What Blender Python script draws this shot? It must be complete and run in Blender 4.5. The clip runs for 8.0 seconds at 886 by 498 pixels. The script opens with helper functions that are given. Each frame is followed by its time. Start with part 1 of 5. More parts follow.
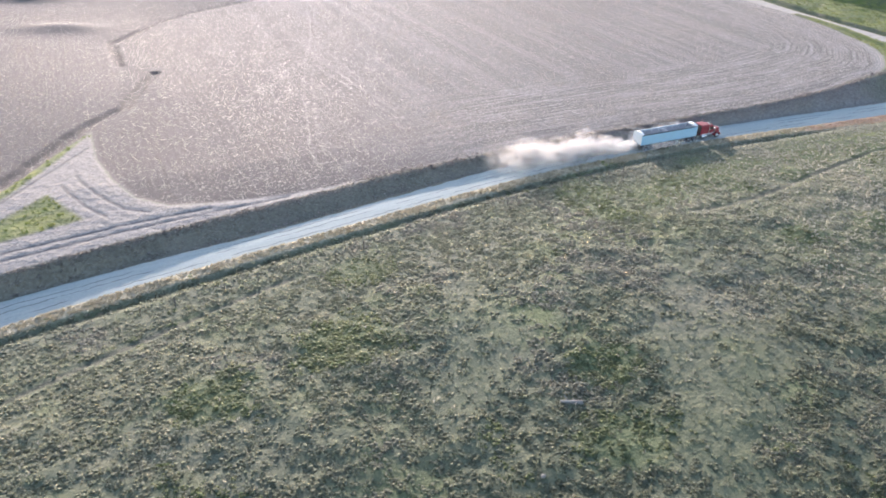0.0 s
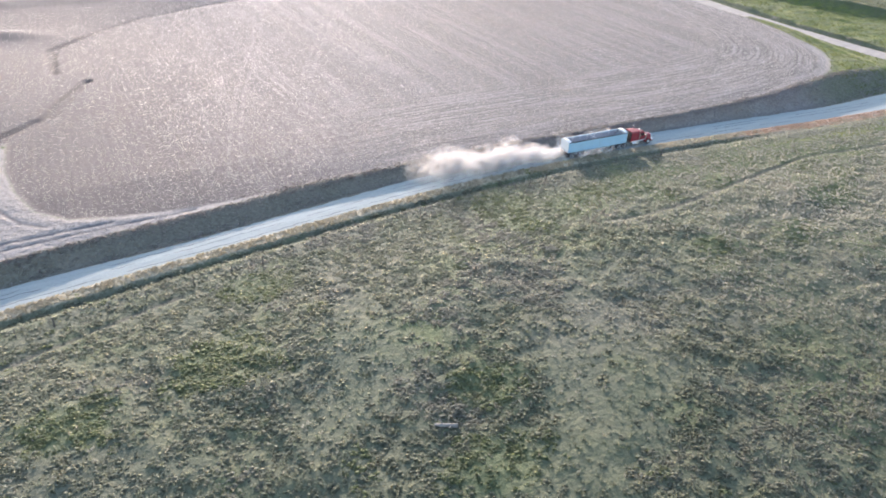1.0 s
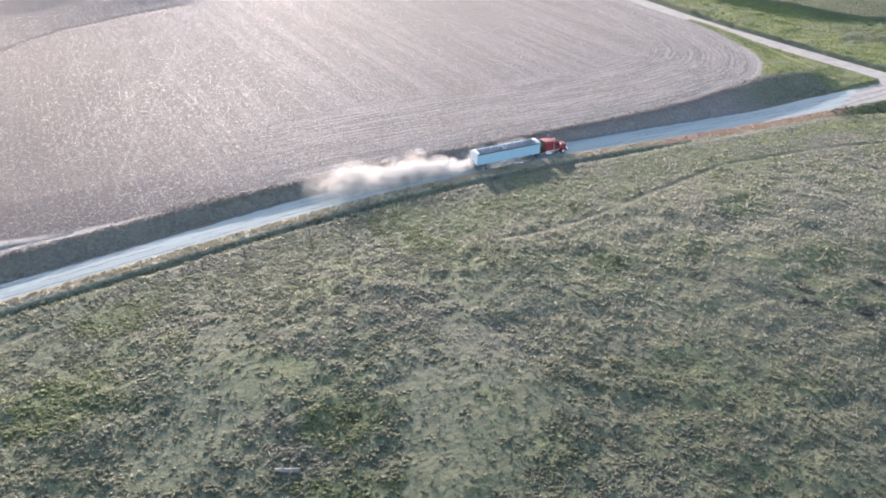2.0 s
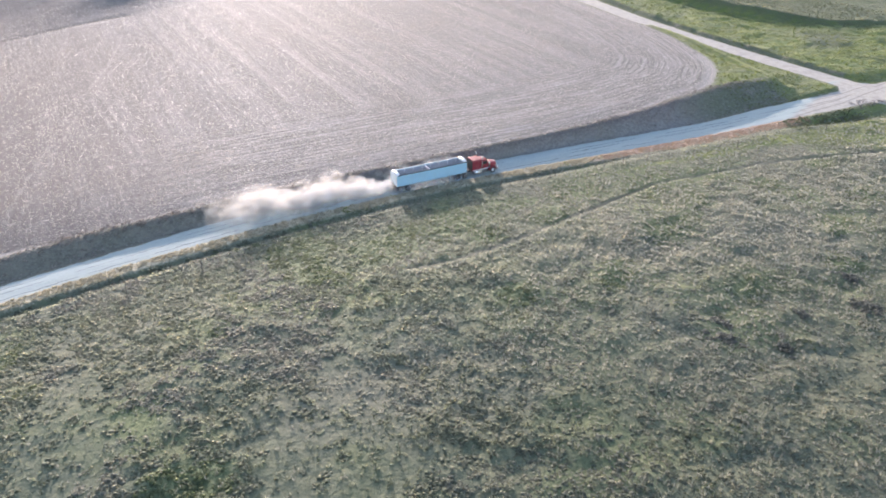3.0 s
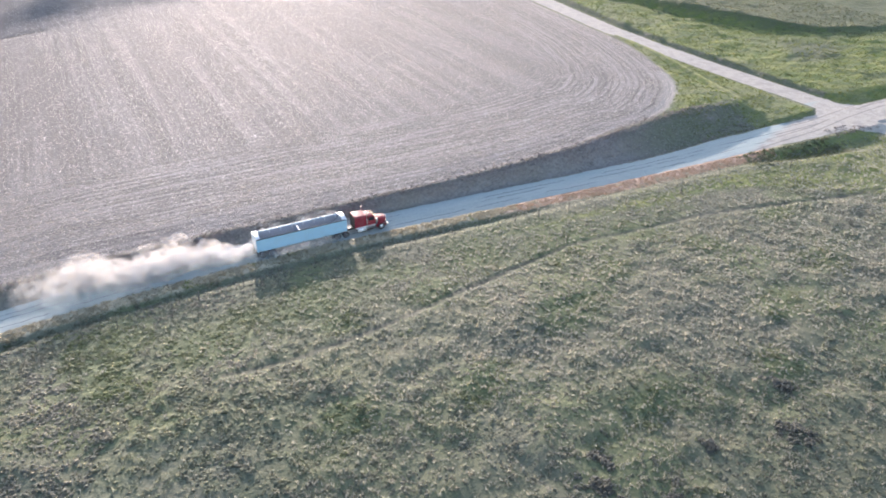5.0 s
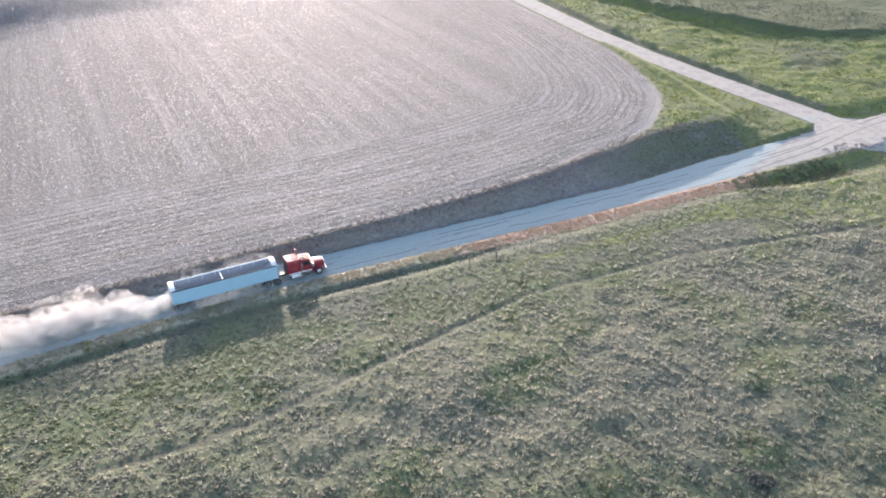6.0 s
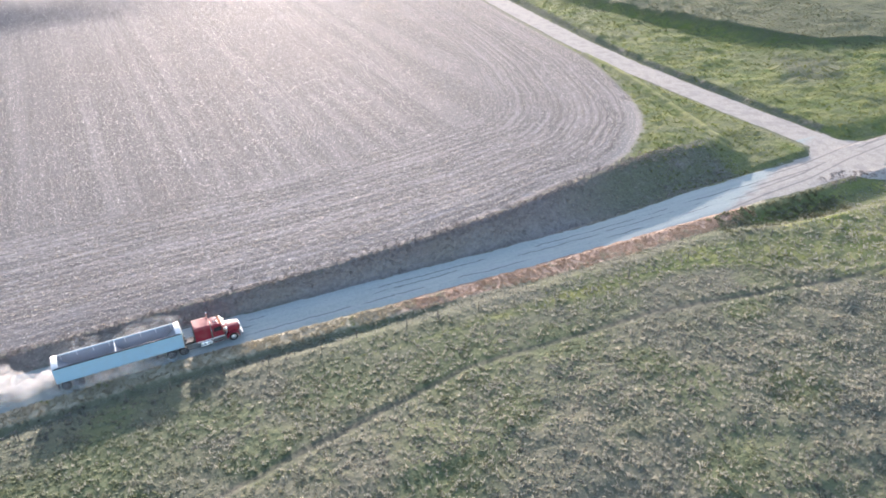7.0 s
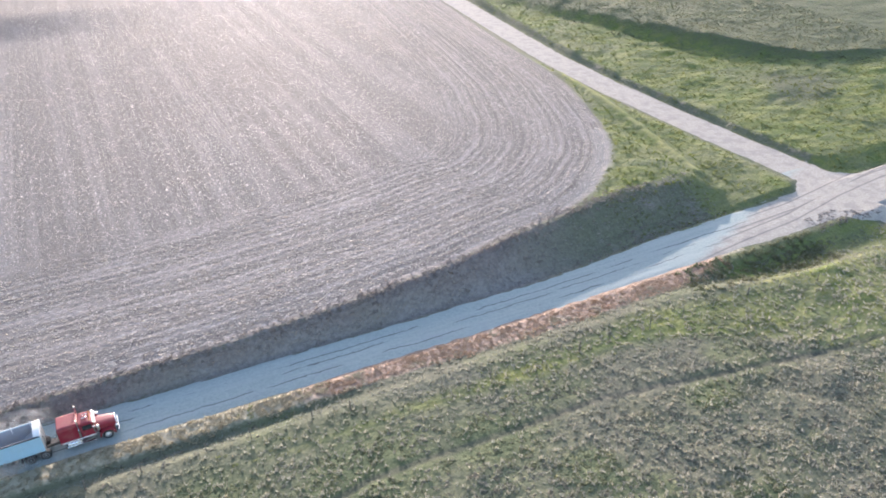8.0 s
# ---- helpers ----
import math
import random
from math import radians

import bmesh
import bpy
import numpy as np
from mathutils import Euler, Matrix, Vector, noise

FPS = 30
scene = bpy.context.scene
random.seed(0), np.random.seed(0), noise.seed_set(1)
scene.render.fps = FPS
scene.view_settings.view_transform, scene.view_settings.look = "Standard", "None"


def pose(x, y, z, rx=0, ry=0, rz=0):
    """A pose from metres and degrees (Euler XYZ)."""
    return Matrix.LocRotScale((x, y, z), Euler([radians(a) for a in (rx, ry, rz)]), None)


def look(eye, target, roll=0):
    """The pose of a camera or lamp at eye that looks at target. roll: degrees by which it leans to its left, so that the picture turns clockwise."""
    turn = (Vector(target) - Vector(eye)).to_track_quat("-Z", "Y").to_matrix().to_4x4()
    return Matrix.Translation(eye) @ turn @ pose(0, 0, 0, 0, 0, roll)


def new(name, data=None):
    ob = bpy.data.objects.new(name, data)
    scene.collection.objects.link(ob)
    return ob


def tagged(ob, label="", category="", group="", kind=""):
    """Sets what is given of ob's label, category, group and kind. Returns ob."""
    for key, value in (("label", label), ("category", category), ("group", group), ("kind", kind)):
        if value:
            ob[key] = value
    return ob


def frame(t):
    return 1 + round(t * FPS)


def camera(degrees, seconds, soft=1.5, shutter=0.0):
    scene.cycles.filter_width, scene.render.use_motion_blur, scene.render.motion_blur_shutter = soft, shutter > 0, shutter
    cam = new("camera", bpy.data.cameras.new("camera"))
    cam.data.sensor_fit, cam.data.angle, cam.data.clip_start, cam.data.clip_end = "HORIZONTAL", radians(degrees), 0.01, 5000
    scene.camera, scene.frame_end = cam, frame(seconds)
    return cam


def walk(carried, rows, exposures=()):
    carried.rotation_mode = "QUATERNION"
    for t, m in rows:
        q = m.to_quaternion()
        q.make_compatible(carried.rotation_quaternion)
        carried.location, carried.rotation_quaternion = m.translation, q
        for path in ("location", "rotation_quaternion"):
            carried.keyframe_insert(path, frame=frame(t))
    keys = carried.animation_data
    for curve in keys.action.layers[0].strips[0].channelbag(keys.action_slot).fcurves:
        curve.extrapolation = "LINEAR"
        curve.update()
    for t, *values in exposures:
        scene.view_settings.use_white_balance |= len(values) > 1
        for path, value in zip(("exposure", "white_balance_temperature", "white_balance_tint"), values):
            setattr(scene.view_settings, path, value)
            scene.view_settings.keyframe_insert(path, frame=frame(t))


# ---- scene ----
# ---- camera and its flight ----
cam = camera(62.6, 8.0, soft=1.75)
METRES, EYE, TILT, LEAN, TURN = 129.19, 54.0, 0.0, 0.0, -27.4
ROWS = [
    (0.0, 0.0, 0.0, 0.0, 1.5, -30.4, -2.56),
    (0.5, 0.0461, 0.0127, 0.0016, 1.2, -30.31, -2.52),
    (1.0, 0.0964, 0.0276, 0.0033, 0.63, -30.16, -2.45),
    (1.5, 0.1491, 0.0461, 0.0053, -0.3, -30.08, -2.38),
    (2.0, 0.203, 0.0698, 0.0074, -1.09, -29.94, -2.19),
    (3.5, 0.3576, 0.1702, 0.0134, -1.48, -29.8, -1.59),
    (4.0, 0.4019, 0.2136, 0.0156, -0.97, -29.92, -1.38),
    (4.5, 0.4419, 0.2615, 0.0177, -0.69, -30.16, -1.21),
    (6.0, 0.5493, 0.4222, 0.0201, -0.0, -30.79, -0.35),
    (6.5, 0.5838, 0.4811, 0.0208, 0.12, -30.99, -0.12),
    (7.0, 0.6184, 0.5418, 0.0218, 0.25, -31.16, 0.1),
    (7.5, 0.6542, 0.6037, 0.0232, 0.25, -31.3, 0.41),
    (8.0, 0.6935, 0.6646, 0.0243, 0.31, -31.28, 0.6),
]
walk(cam, [(t, pose(0, 0, EYE, TILT, LEAN, TURN) @ pose(METRES * x, METRES * y, METRES * z, 90 + pitch, roll, yaw)) for t, x, y, z, yaw, pitch, roll in ROWS],
     exposures=((0.0, 1.74, 6380, 20), (8.0, 1.74, 6380, 20)))

# ---- world, sun and exposure ----
SUN_ELEVATION, SUN_BEARING = radians(11.9), radians(13.5)   # bearing: from +y towards +x
world = bpy.data.worlds.new("sky")
scene.world = world
world.use_nodes = True
wn = world.node_tree.nodes
sky = wn.new("ShaderNodeTexSky")
sky.sky_type = "NISHITA"
sky.sun_disc = False
sky.sun_elevation = SUN_ELEVATION
sky.sun_rotation = SUN_BEARING
sky.altitude = 300
sky.air_density, sky.dust_density, sky.ozone_density = 1.0, 1.5, 1.0
wn["Background"].inputs["Strength"].default_value = 0.15
world.node_tree.links.new(sky.outputs["Color"], wn["Background"].inputs["Color"])

sun_data = bpy.data.lights.new("sun", "SUN")
sun_data.energy, sun_data.angle, sun_data.color = 3.1, radians(0.6), (1.0, 0.91, 0.82)
sun = new("sun", sun_data)
to_sun = Vector((math.sin(SUN_BEARING) * math.cos(SUN_ELEVATION), math.cos(SUN_BEARING) * math.cos(SUN_ELEVATION), math.sin(SUN_ELEVATION)))
sun.matrix_world = look(to_sun * 400, (0, 0, 0))
scene.cycles.transparent_max_bounces = 48

# ---- materials ----
class Nodes:
    """Short-hand for a node material."""

    def __init__(self, name):
        self.mat = bpy.data.materials.new(name)
        self.mat.use_nodes = True
        self.tree = self.mat.node_tree
        self.bsdf = self.tree.nodes["Principled BSDF"]

    def link(self, a, b):
        self.tree.links.new(a, b)

    def put(self, socket, value):
        if isinstance(value, bpy.types.NodeSocket):
            self.link(value, socket)
        elif isinstance(value, tuple) and len(value) == 3 and socket.type == "RGBA":
            socket.default_value = (*value, 1)
        else:
            socket.default_value = value

    def math(self, op, a, b=0.0, c=0.0, clamp=False):
        n = self.tree.nodes.new("ShaderNodeMath")
        n.operation, n.use_clamp = op, clamp
        for i, v in enumerate((a, b, c)):
            self.put(n.inputs[i], v)
        return n.outputs[0]

    def noise(self, scale, detail=4.0, rough=0.55, vector=None, distortion=0.0):
        n = self.tree.nodes.new("ShaderNodeTexNoise")
        n.inputs["Scale"].default_value, n.inputs["Detail"].default_value = scale, detail
        n.inputs["Roughness"].default_value, n.inputs["Distortion"].default_value = rough, distortion
        self.link(vector or self.where(), n.inputs["Vector"])
        return n.outputs["Fac"]

    def voronoi(self, scale, vector=None, out="Distance", feature="F1"):
        n = self.tree.nodes.new("ShaderNodeTexVoronoi")
        n.feature = feature
        n.inputs["Scale"].default_value = scale
        self.link(vector or self.where(), n.inputs["Vector"])
        return n.outputs[out]

    def where(self):
        n = self.tree.nodes.get("place") or self.tree.nodes.new("ShaderNodeNewGeometry")
        n.name = "place"
        return n.outputs["Position"]

    def scaled(self, sx, sy, sz):
        n = self.tree.nodes.new("ShaderNodeMapping")
        n.inputs["Scale"].default_value = (sx, sy, sz)
        self.link(self.where(), n.inputs["Vector"])
        return n.outputs[0]

    def attr(self, name):
        n = self.tree.nodes.new("ShaderNodeAttribute")
        n.attribute_name = name
        return n.outputs["Fac"]

    def island(self):
        n = self.tree.nodes.new("ShaderNodeNewGeometry")
        return n.outputs["Random Per Island"]

    def each(self):
        return self.tree.nodes.new("ShaderNodeObjectInfo").outputs["Random"]

    def ramp(self, fac, a, b):
        """0 at a, 1 at b, smooth between."""
        n = self.tree.nodes.new("ShaderNodeMapRange")
        n.interpolation_type = "SMOOTHSTEP"
        self.put(n.inputs["Value"], fac)
        n.inputs["From Min"].default_value, n.inputs["From Max"].default_value = (a, b) if a < b else (b, a)
        n.inputs["To Min"].default_value, n.inputs["To Max"].default_value = (0, 1) if a < b else (1, 0)
        return n.outputs["Result"]

    def mix(self, fac, a, b, blend="MIX"):
        n = self.tree.nodes.new("ShaderNodeMix")
        n.data_type, n.blend_type = "RGBA", blend
        self.put(n.inputs[0], fac)
        self.put(n.inputs[6], a)
        self.put(n.inputs[7], b)
        return n.outputs[2]

    def bump(self, height, strength=0.5, distance=0.05):
        n = self.tree.nodes.new("ShaderNodeBump")
        n.inputs["Strength"].default_value, n.inputs["Distance"].default_value = strength, distance
        self.put(n.inputs["Height"], height)
        self.link(n.outputs[0], self.bsdf.inputs["Normal"])

    def done(self, color=None, rough=None, metal=None, spec=None):
        for key, v in (("Base Color", color), ("Roughness", rough), ("Metallic", metal), ("Specular IOR Level", spec)):
            if v is not None:
                self.put(self.bsdf.inputs[key], v)
        return self.mat

    def translucent(self, color, share):
        """Lets part of the light through, as leaves and straw do."""
        t = self.tree.nodes.new("ShaderNodeBsdfTranslucent")
        m = self.tree.nodes.new("ShaderNodeMixShader")
        out = self.tree.nodes["Material Output"]
        self.put(t.inputs["Color"], color)
        m.inputs[0].default_value = share
        self.link(self.bsdf.outputs[0], m.inputs[1])
        self.link(t.outputs[0], m.inputs[2])
        self.link(m.outputs[0], out.inputs["Surface"])
        return self.mat


def make_land():
    """Soil, turf, stubble and dirt in one sheet; the attributes say how far a place lies inside each."""
    n = Nodes("land")
    big, mid, fine = n.noise(0.03, 3), n.noise(0.22, 5), n.noise(1.9, 6, 0.65)
    tiny = n.noise(9.0, 4, 0.7)
    # pasture turf
    turf = n.mix(n.ramp(mid, 0.36, 0.62), (0.132, 0.152, 0.08), (0.18, 0.187, 0.112))
    east = n.tree.nodes.new("ShaderNodeSeparateXYZ")
    n.link(n.where(), east.inputs[0])
    turf = n.mix(n.ramp(n.math("ADD", big, n.math("MULTIPLY", n.ramp(east.outputs["X"], 70.0, 130.0), 0.08)), 0.42, 0.62), turf, (0.17, 0.166, 0.12))
    turf = n.mix(n.math("MULTIPLY", n.ramp(east.outputs["X"], 75.0, 25.0), 0.6), turf, (0.145, 0.157, 0.105))
    turf = n.mix(n.math("MULTIPLY", n.ramp(fine, 0.4, 0.66), n.math("ADD", n.math("MULTIPLY", n.ramp(east.outputs["X"], 40.0, 100.0), 0.35), 0.38)), turf, (0.085, 0.095, 0.058))
    turf = n.mix(n.math("MULTIPLY", n.ramp(n.noise(4.5, 4, 0.7), 0.5, 0.66), 0.35), turf, (0.23, 0.225, 0.165))
    # Dimmer light towards low y is put into the turf colour
    turf = n.mix(n.math("MULTIPLY", n.ramp(n.math("ADD", east.outputs["Y"], n.math("MULTIPLY", big, 20.0)), 72.0, 42.0), 0.45), turf, (0.1, 0.112, 0.066))
    turf = n.mix(n.math("MULTIPLY", n.ramp(n.noise(0.075, 4), 0.5, 0.66), 0.6), turf, (0.135, 0.165, 0.065))
    # Ground among weeds darker: thatch, with the weeds' shade put into the colour
    turf = n.mix(n.math("MULTIPLY", n.ramp(n.math("ADD", n.attr("bare"), n.math("MULTIPLY", n.math("SUBTRACT", mid, 0.5), 6.0)), 1.5, -2.0), 0.3), turf, n.mix(n.ramp(fine, 0.35, 0.65), (0.075, 0.085, 0.05), (0.13, 0.138, 0.085)))
    turf = n.mix(n.math("MULTIPLY", n.ramp(n.math("ADD", n.attr("live"), n.math("MULTIPLY", n.math("SUBTRACT", mid, 0.5), 1.6)), 0.2, 0.9), 0.85), turf, n.mix(n.ramp(fine, 0.35, 0.65), (0.08, 0.105, 0.048), (0.128, 0.153, 0.074)))
    # lush grass
    lush = n.mix(n.ramp(mid, 0.35, 0.65), (0.125, 0.163, 0.04), (0.222, 0.232, 0.073))
    lush = n.mix(n.math("MULTIPLY", n.ramp(n.noise(1.0, 5, 0.6, n.scaled(0.12, 0.5, 1)), 0.42, 0.62), 0.7), lush, (0.115, 0.135, 0.07))
    lush = n.mix(n.math("MULTIPLY", n.ramp(n.noise(0.045, 4), 0.48, 0.62), 0.45), lush, (0.2, 0.195, 0.12))
    lush = n.mix(n.math("MULTIPLY", n.ramp(n.math("ADD", n.attr("faded"), n.math("MULTIPLY", n.math("SUBTRACT", mid, 0.5), 8.0)), -1.5, 3.0), 0.85), lush, (0.1, 0.106, 0.072))
    lush = n.mix(n.math("MULTIPLY", n.ramp(fine, 0.42, 0.66), 0.55), lush, (0.095, 0.132, 0.04))
    lush = n.mix(n.math("MULTIPLY", n.ramp(tiny, 0.48, 0.66), 0.35), lush, (0.07, 0.1, 0.03))
    # Ridge lines: the sunlit yellow-green of their tops is put into the colour
    lush = n.mix(n.math("MULTIPLY", n.ramp(n.math("ADD", n.attr("ridge"), n.math("MULTIPLY", n.math("SUBTRACT", fine, 0.5), 0.8)), -0.1, 0.9), 0.5), lush, (0.32, 0.315, 0.115))
    edge_wobble = n.math("MULTIPLY", n.math("SUBTRACT", mid, 0.5), 3.0)
    fine_wobble = n.math("MULTIPLY", n.math("SUBTRACT", fine, 0.5), 2.2)
    col = n.mix(n.ramp(n.math("ADD", n.attr("lush"), edge_wobble), -1.0, 1.6), turf, lush)
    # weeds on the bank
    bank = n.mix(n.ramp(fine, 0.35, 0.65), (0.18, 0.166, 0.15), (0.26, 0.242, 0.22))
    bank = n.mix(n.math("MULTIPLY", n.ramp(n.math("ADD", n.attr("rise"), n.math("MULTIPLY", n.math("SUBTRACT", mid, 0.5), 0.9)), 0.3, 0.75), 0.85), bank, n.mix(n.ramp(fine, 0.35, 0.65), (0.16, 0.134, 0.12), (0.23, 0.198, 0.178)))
    # West end: its deeper shade is put into the bank colour as darker olive
    bank = n.mix(n.math("MULTIPLY", n.ramp(n.math("ADD", east.outputs["X"], n.math("MULTIPLY", n.math("SUBTRACT", mid, 0.5), 25.0)), 85.0, 45.0), 0.85), bank, n.mix(n.ramp(fine, 0.35, 0.65), (0.115, 0.11, 0.08), (0.185, 0.178, 0.135)))
    bank = n.mix(n.math("MULTIPLY", n.ramp(n.noise(0.12, 3), 0.45, 0.65), 0.35), bank, (0.22, 0.2, 0.16))
    bank = n.mix(n.math("MULTIPLY", n.attr("green_bank"), n.ramp(mid, 0.2, 0.5)), bank, n.mix(n.ramp(fine, 0.35, 0.65), (0.105, 0.115, 0.075), (0.15, 0.16, 0.105)))
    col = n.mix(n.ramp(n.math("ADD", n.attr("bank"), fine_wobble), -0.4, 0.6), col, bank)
    # dry grass on the verge, rust-red farther on
    dry = n.mix(n.ramp(fine, 0.3, 0.7), (0.3, 0.27, 0.18), (0.43, 0.385, 0.28))
    rust = n.mix(n.ramp(fine, 0.3, 0.7), (0.3, 0.2, 0.145), (0.44, 0.33, 0.25))
    dry = n.mix(n.ramp(n.math("ADD", n.attr("rust"), n.math("MULTIPLY", edge_wobble, 0.12)), 0.3, 0.7), dry, rust)
    dry = n.mix(n.ramp(n.noise(0.6, 4), 0.68, 0.78), dry, (0.17, 0.175, 0.09))
    col = n.mix(n.ramp(n.math("ADD", n.attr("verge"), n.math("MULTIPLY", fine_wobble, 0.7)), -0.3, 0.5), col, dry)
    # stubble: rows along the border near the edge, straight rows inside
    inside = n.attr("field")
    along = n.tree.nodes.new("ShaderNodeSeparateXYZ")
    n.link(n.where(), along.inputs[0])
    wob = n.math("MULTIPLY", n.math("SUBTRACT", n.noise(0.35, 5, 0.7), 0.5), 0.6)
    rim_rows = n.math("SINE", n.math("MULTIPLY", n.math("ADD", inside, wob), 2 * math.pi / 1.52))
    mid_rows = n.math("SINE", n.math("MULTIPLY", n.math("ADD", along.outputs["X"], n.math("MULTIPLY", wob, 0.6)), 2 * math.pi / 1.52))
    to_rim = n.math("MULTIPLY", n.ramp(n.math("ADD", inside, n.math("MULTIPLY", edge_wobble, 2.0)), 36.0, 24.0), n.ramp(along.outputs["X"], 30.0, 75.0))
    rows = n.mix(to_rim, mid_rows, rim_rows)
    band = n.tree.nodes.new("ShaderNodeCombineXYZ")
    n.link(n.math("MULTIPLY", inside, 0.6), band.inputs[0])
    n.link(n.math("MULTIPLY", along.outputs["X"], 0.05), band.inputs[1])
    wide = n.mix(to_rim, n.ramp(n.noise(1.0, 2, 0.5, n.scaled(0.3, 0.008, 1)), 0.42, 0.62),
                 n.ramp(n.noise(1.0, 5, 0.6, band.outputs[0]), 0.44, 0.6))
    broken = n.math("MULTIPLY", n.ramp(n.noise(0.8, 5, 0.7), 0.44, 0.6), n.math("ADD", n.math("MULTIPLY", to_rim, 0.65), 0.35))
    stubble = n.mix(n.ramp(fine, 0.3, 0.7), (0.12, 0.109, 0.1), (0.205, 0.19, 0.176))
    stubble = n.mix(n.math("MULTIPLY", wide, n.math("ADD", n.math("MULTIPLY", to_rim, 0.2), 0.28)), stubble, (0.35, 0.322, 0.305))
    stubble = n.mix(n.math("MULTIPLY", n.math("MULTIPLY", n.ramp(rows, -0.1, 0.8), broken), 0.62), stubble, (0.135, 0.117, 0.107))
    streak = n.math("MULTIPLY", n.ramp(rows, -0.2, -0.9), n.ramp(n.noise(1.3, 4, 0.65), 0.48, 0.62))
    stubble = n.mix(n.math("MULTIPLY", n.math("MULTIPLY", streak, to_rim), 0.65), stubble, (0.46, 0.43, 0.4))
    stubble = n.mix(n.ramp(n.math("ADD", n.voronoi(2.8), n.math("MULTIPLY", n.noise(0.7, 3), 0.3)), 0.34, 0.2), stubble, (0.5, 0.465, 0.42))
    stubble = n.mix(n.math("MULTIPLY", n.ramp(tiny, 0.55, 0.75), 0.6), stubble, (0.115, 0.1, 0.09))
    stubble = n.mix(n.math("MULTIPLY", n.ramp(n.noise(0.05, 4), 0.5, 0.68), 0.4), stubble, (0.165, 0.145, 0.13))
    # Stubble darkened westwards: the weaker sun glint there is put into the colour
    west_dim = n.math("ADD", along.outputs["X"], n.math("MULTIPLY", edge_wobble, 12.0))
    stubble = n.mix(n.math("MULTIPLY", n.ramp(west_dim, 85.0, 20.0), 0.85), stubble, (0.09, 0.081, 0.078))
    wheel = n.math("ABSOLUTE", n.math("SUBTRACT", n.math("ADD", n.attr("tramline"), n.math("MULTIPLY", wob, 0.5)), 1.0))
    stubble = n.mix(n.math("MULTIPLY", n.math("MULTIPLY", n.ramp(wheel, 0.75, 0.1), n.ramp(n.noise(0.6, 4, 0.65), 0.42, 0.62)), 0.28), stubble, (0.44, 0.41, 0.385))
    stubble = n.mix(n.math("MULTIPLY", n.ramp(along.outputs["Y"], 140.0, 230.0), 0.35), stubble, (0.135, 0.12, 0.112))
    col = n.mix(n.ramp(n.math("ADD", inside, n.math("MULTIPLY", fine_wobble, 0.5)), -0.5, 0.5), col, stubble)
    # gullies in the field: their dark line of shade is also put into the colour
    col = n.mix(n.math("MULTIPLY", n.ramp(n.math("ADD", n.attr("gully"), n.math("MULTIPLY", fine_wobble, 0.5)), -0.3, 0.9), 0.85), col, (0.085, 0.075, 0.068))
    # dry dirt of the headland and the lanes
    dirt = n.mix(n.ramp(fine, 0.3, 0.7), (0.215, 0.203, 0.188), (0.295, 0.28, 0.26))
    dirt = n.mix(n.math("MULTIPLY", n.ramp(n.attr("rut"), -0.1, 0.2), 0.6), dirt, (0.105, 0.098, 0.095))
    col = n.mix(n.ramp(n.math("ADD", n.attr("dirt"), n.math("MULTIPLY", fine_wobble, 0.6)), -0.5, 0.6), col, dirt)
    # trodden cattle path
    col = n.mix(n.math("MULTIPLY", n.ramp(n.math("ADD", n.attr("path"), n.math("MULTIPLY", fine_wobble, 0.15)), -0.05, 0.3), 0.55), col, (0.085, 0.08, 0.065))
    lumps = n.math("MULTIPLY", n.math("MULTIPLY", n.noise(0.7, 4, 0.6), 2.2), n.ramp(inside, 1.0, -1.0))
    height = n.math("ADD", n.math("ADD", n.math("MULTIPLY", fine, n.math("ADD", n.math("MULTIPLY", n.ramp(inside, 1.0, -1.0), 0.35), 0.25)), lumps), n.math("MULTIPLY", tiny, 0.25))
    height = n.math("ADD", height, n.math("MULTIPLY", n.math("MULTIPLY", rows, broken), n.math("MULTIPLY", n.ramp(inside, 0.0, 1.0), 0.2)))
    n.bump(height, 0.85, 0.22)
    return n.done(col, 0.9, spec=0.25)


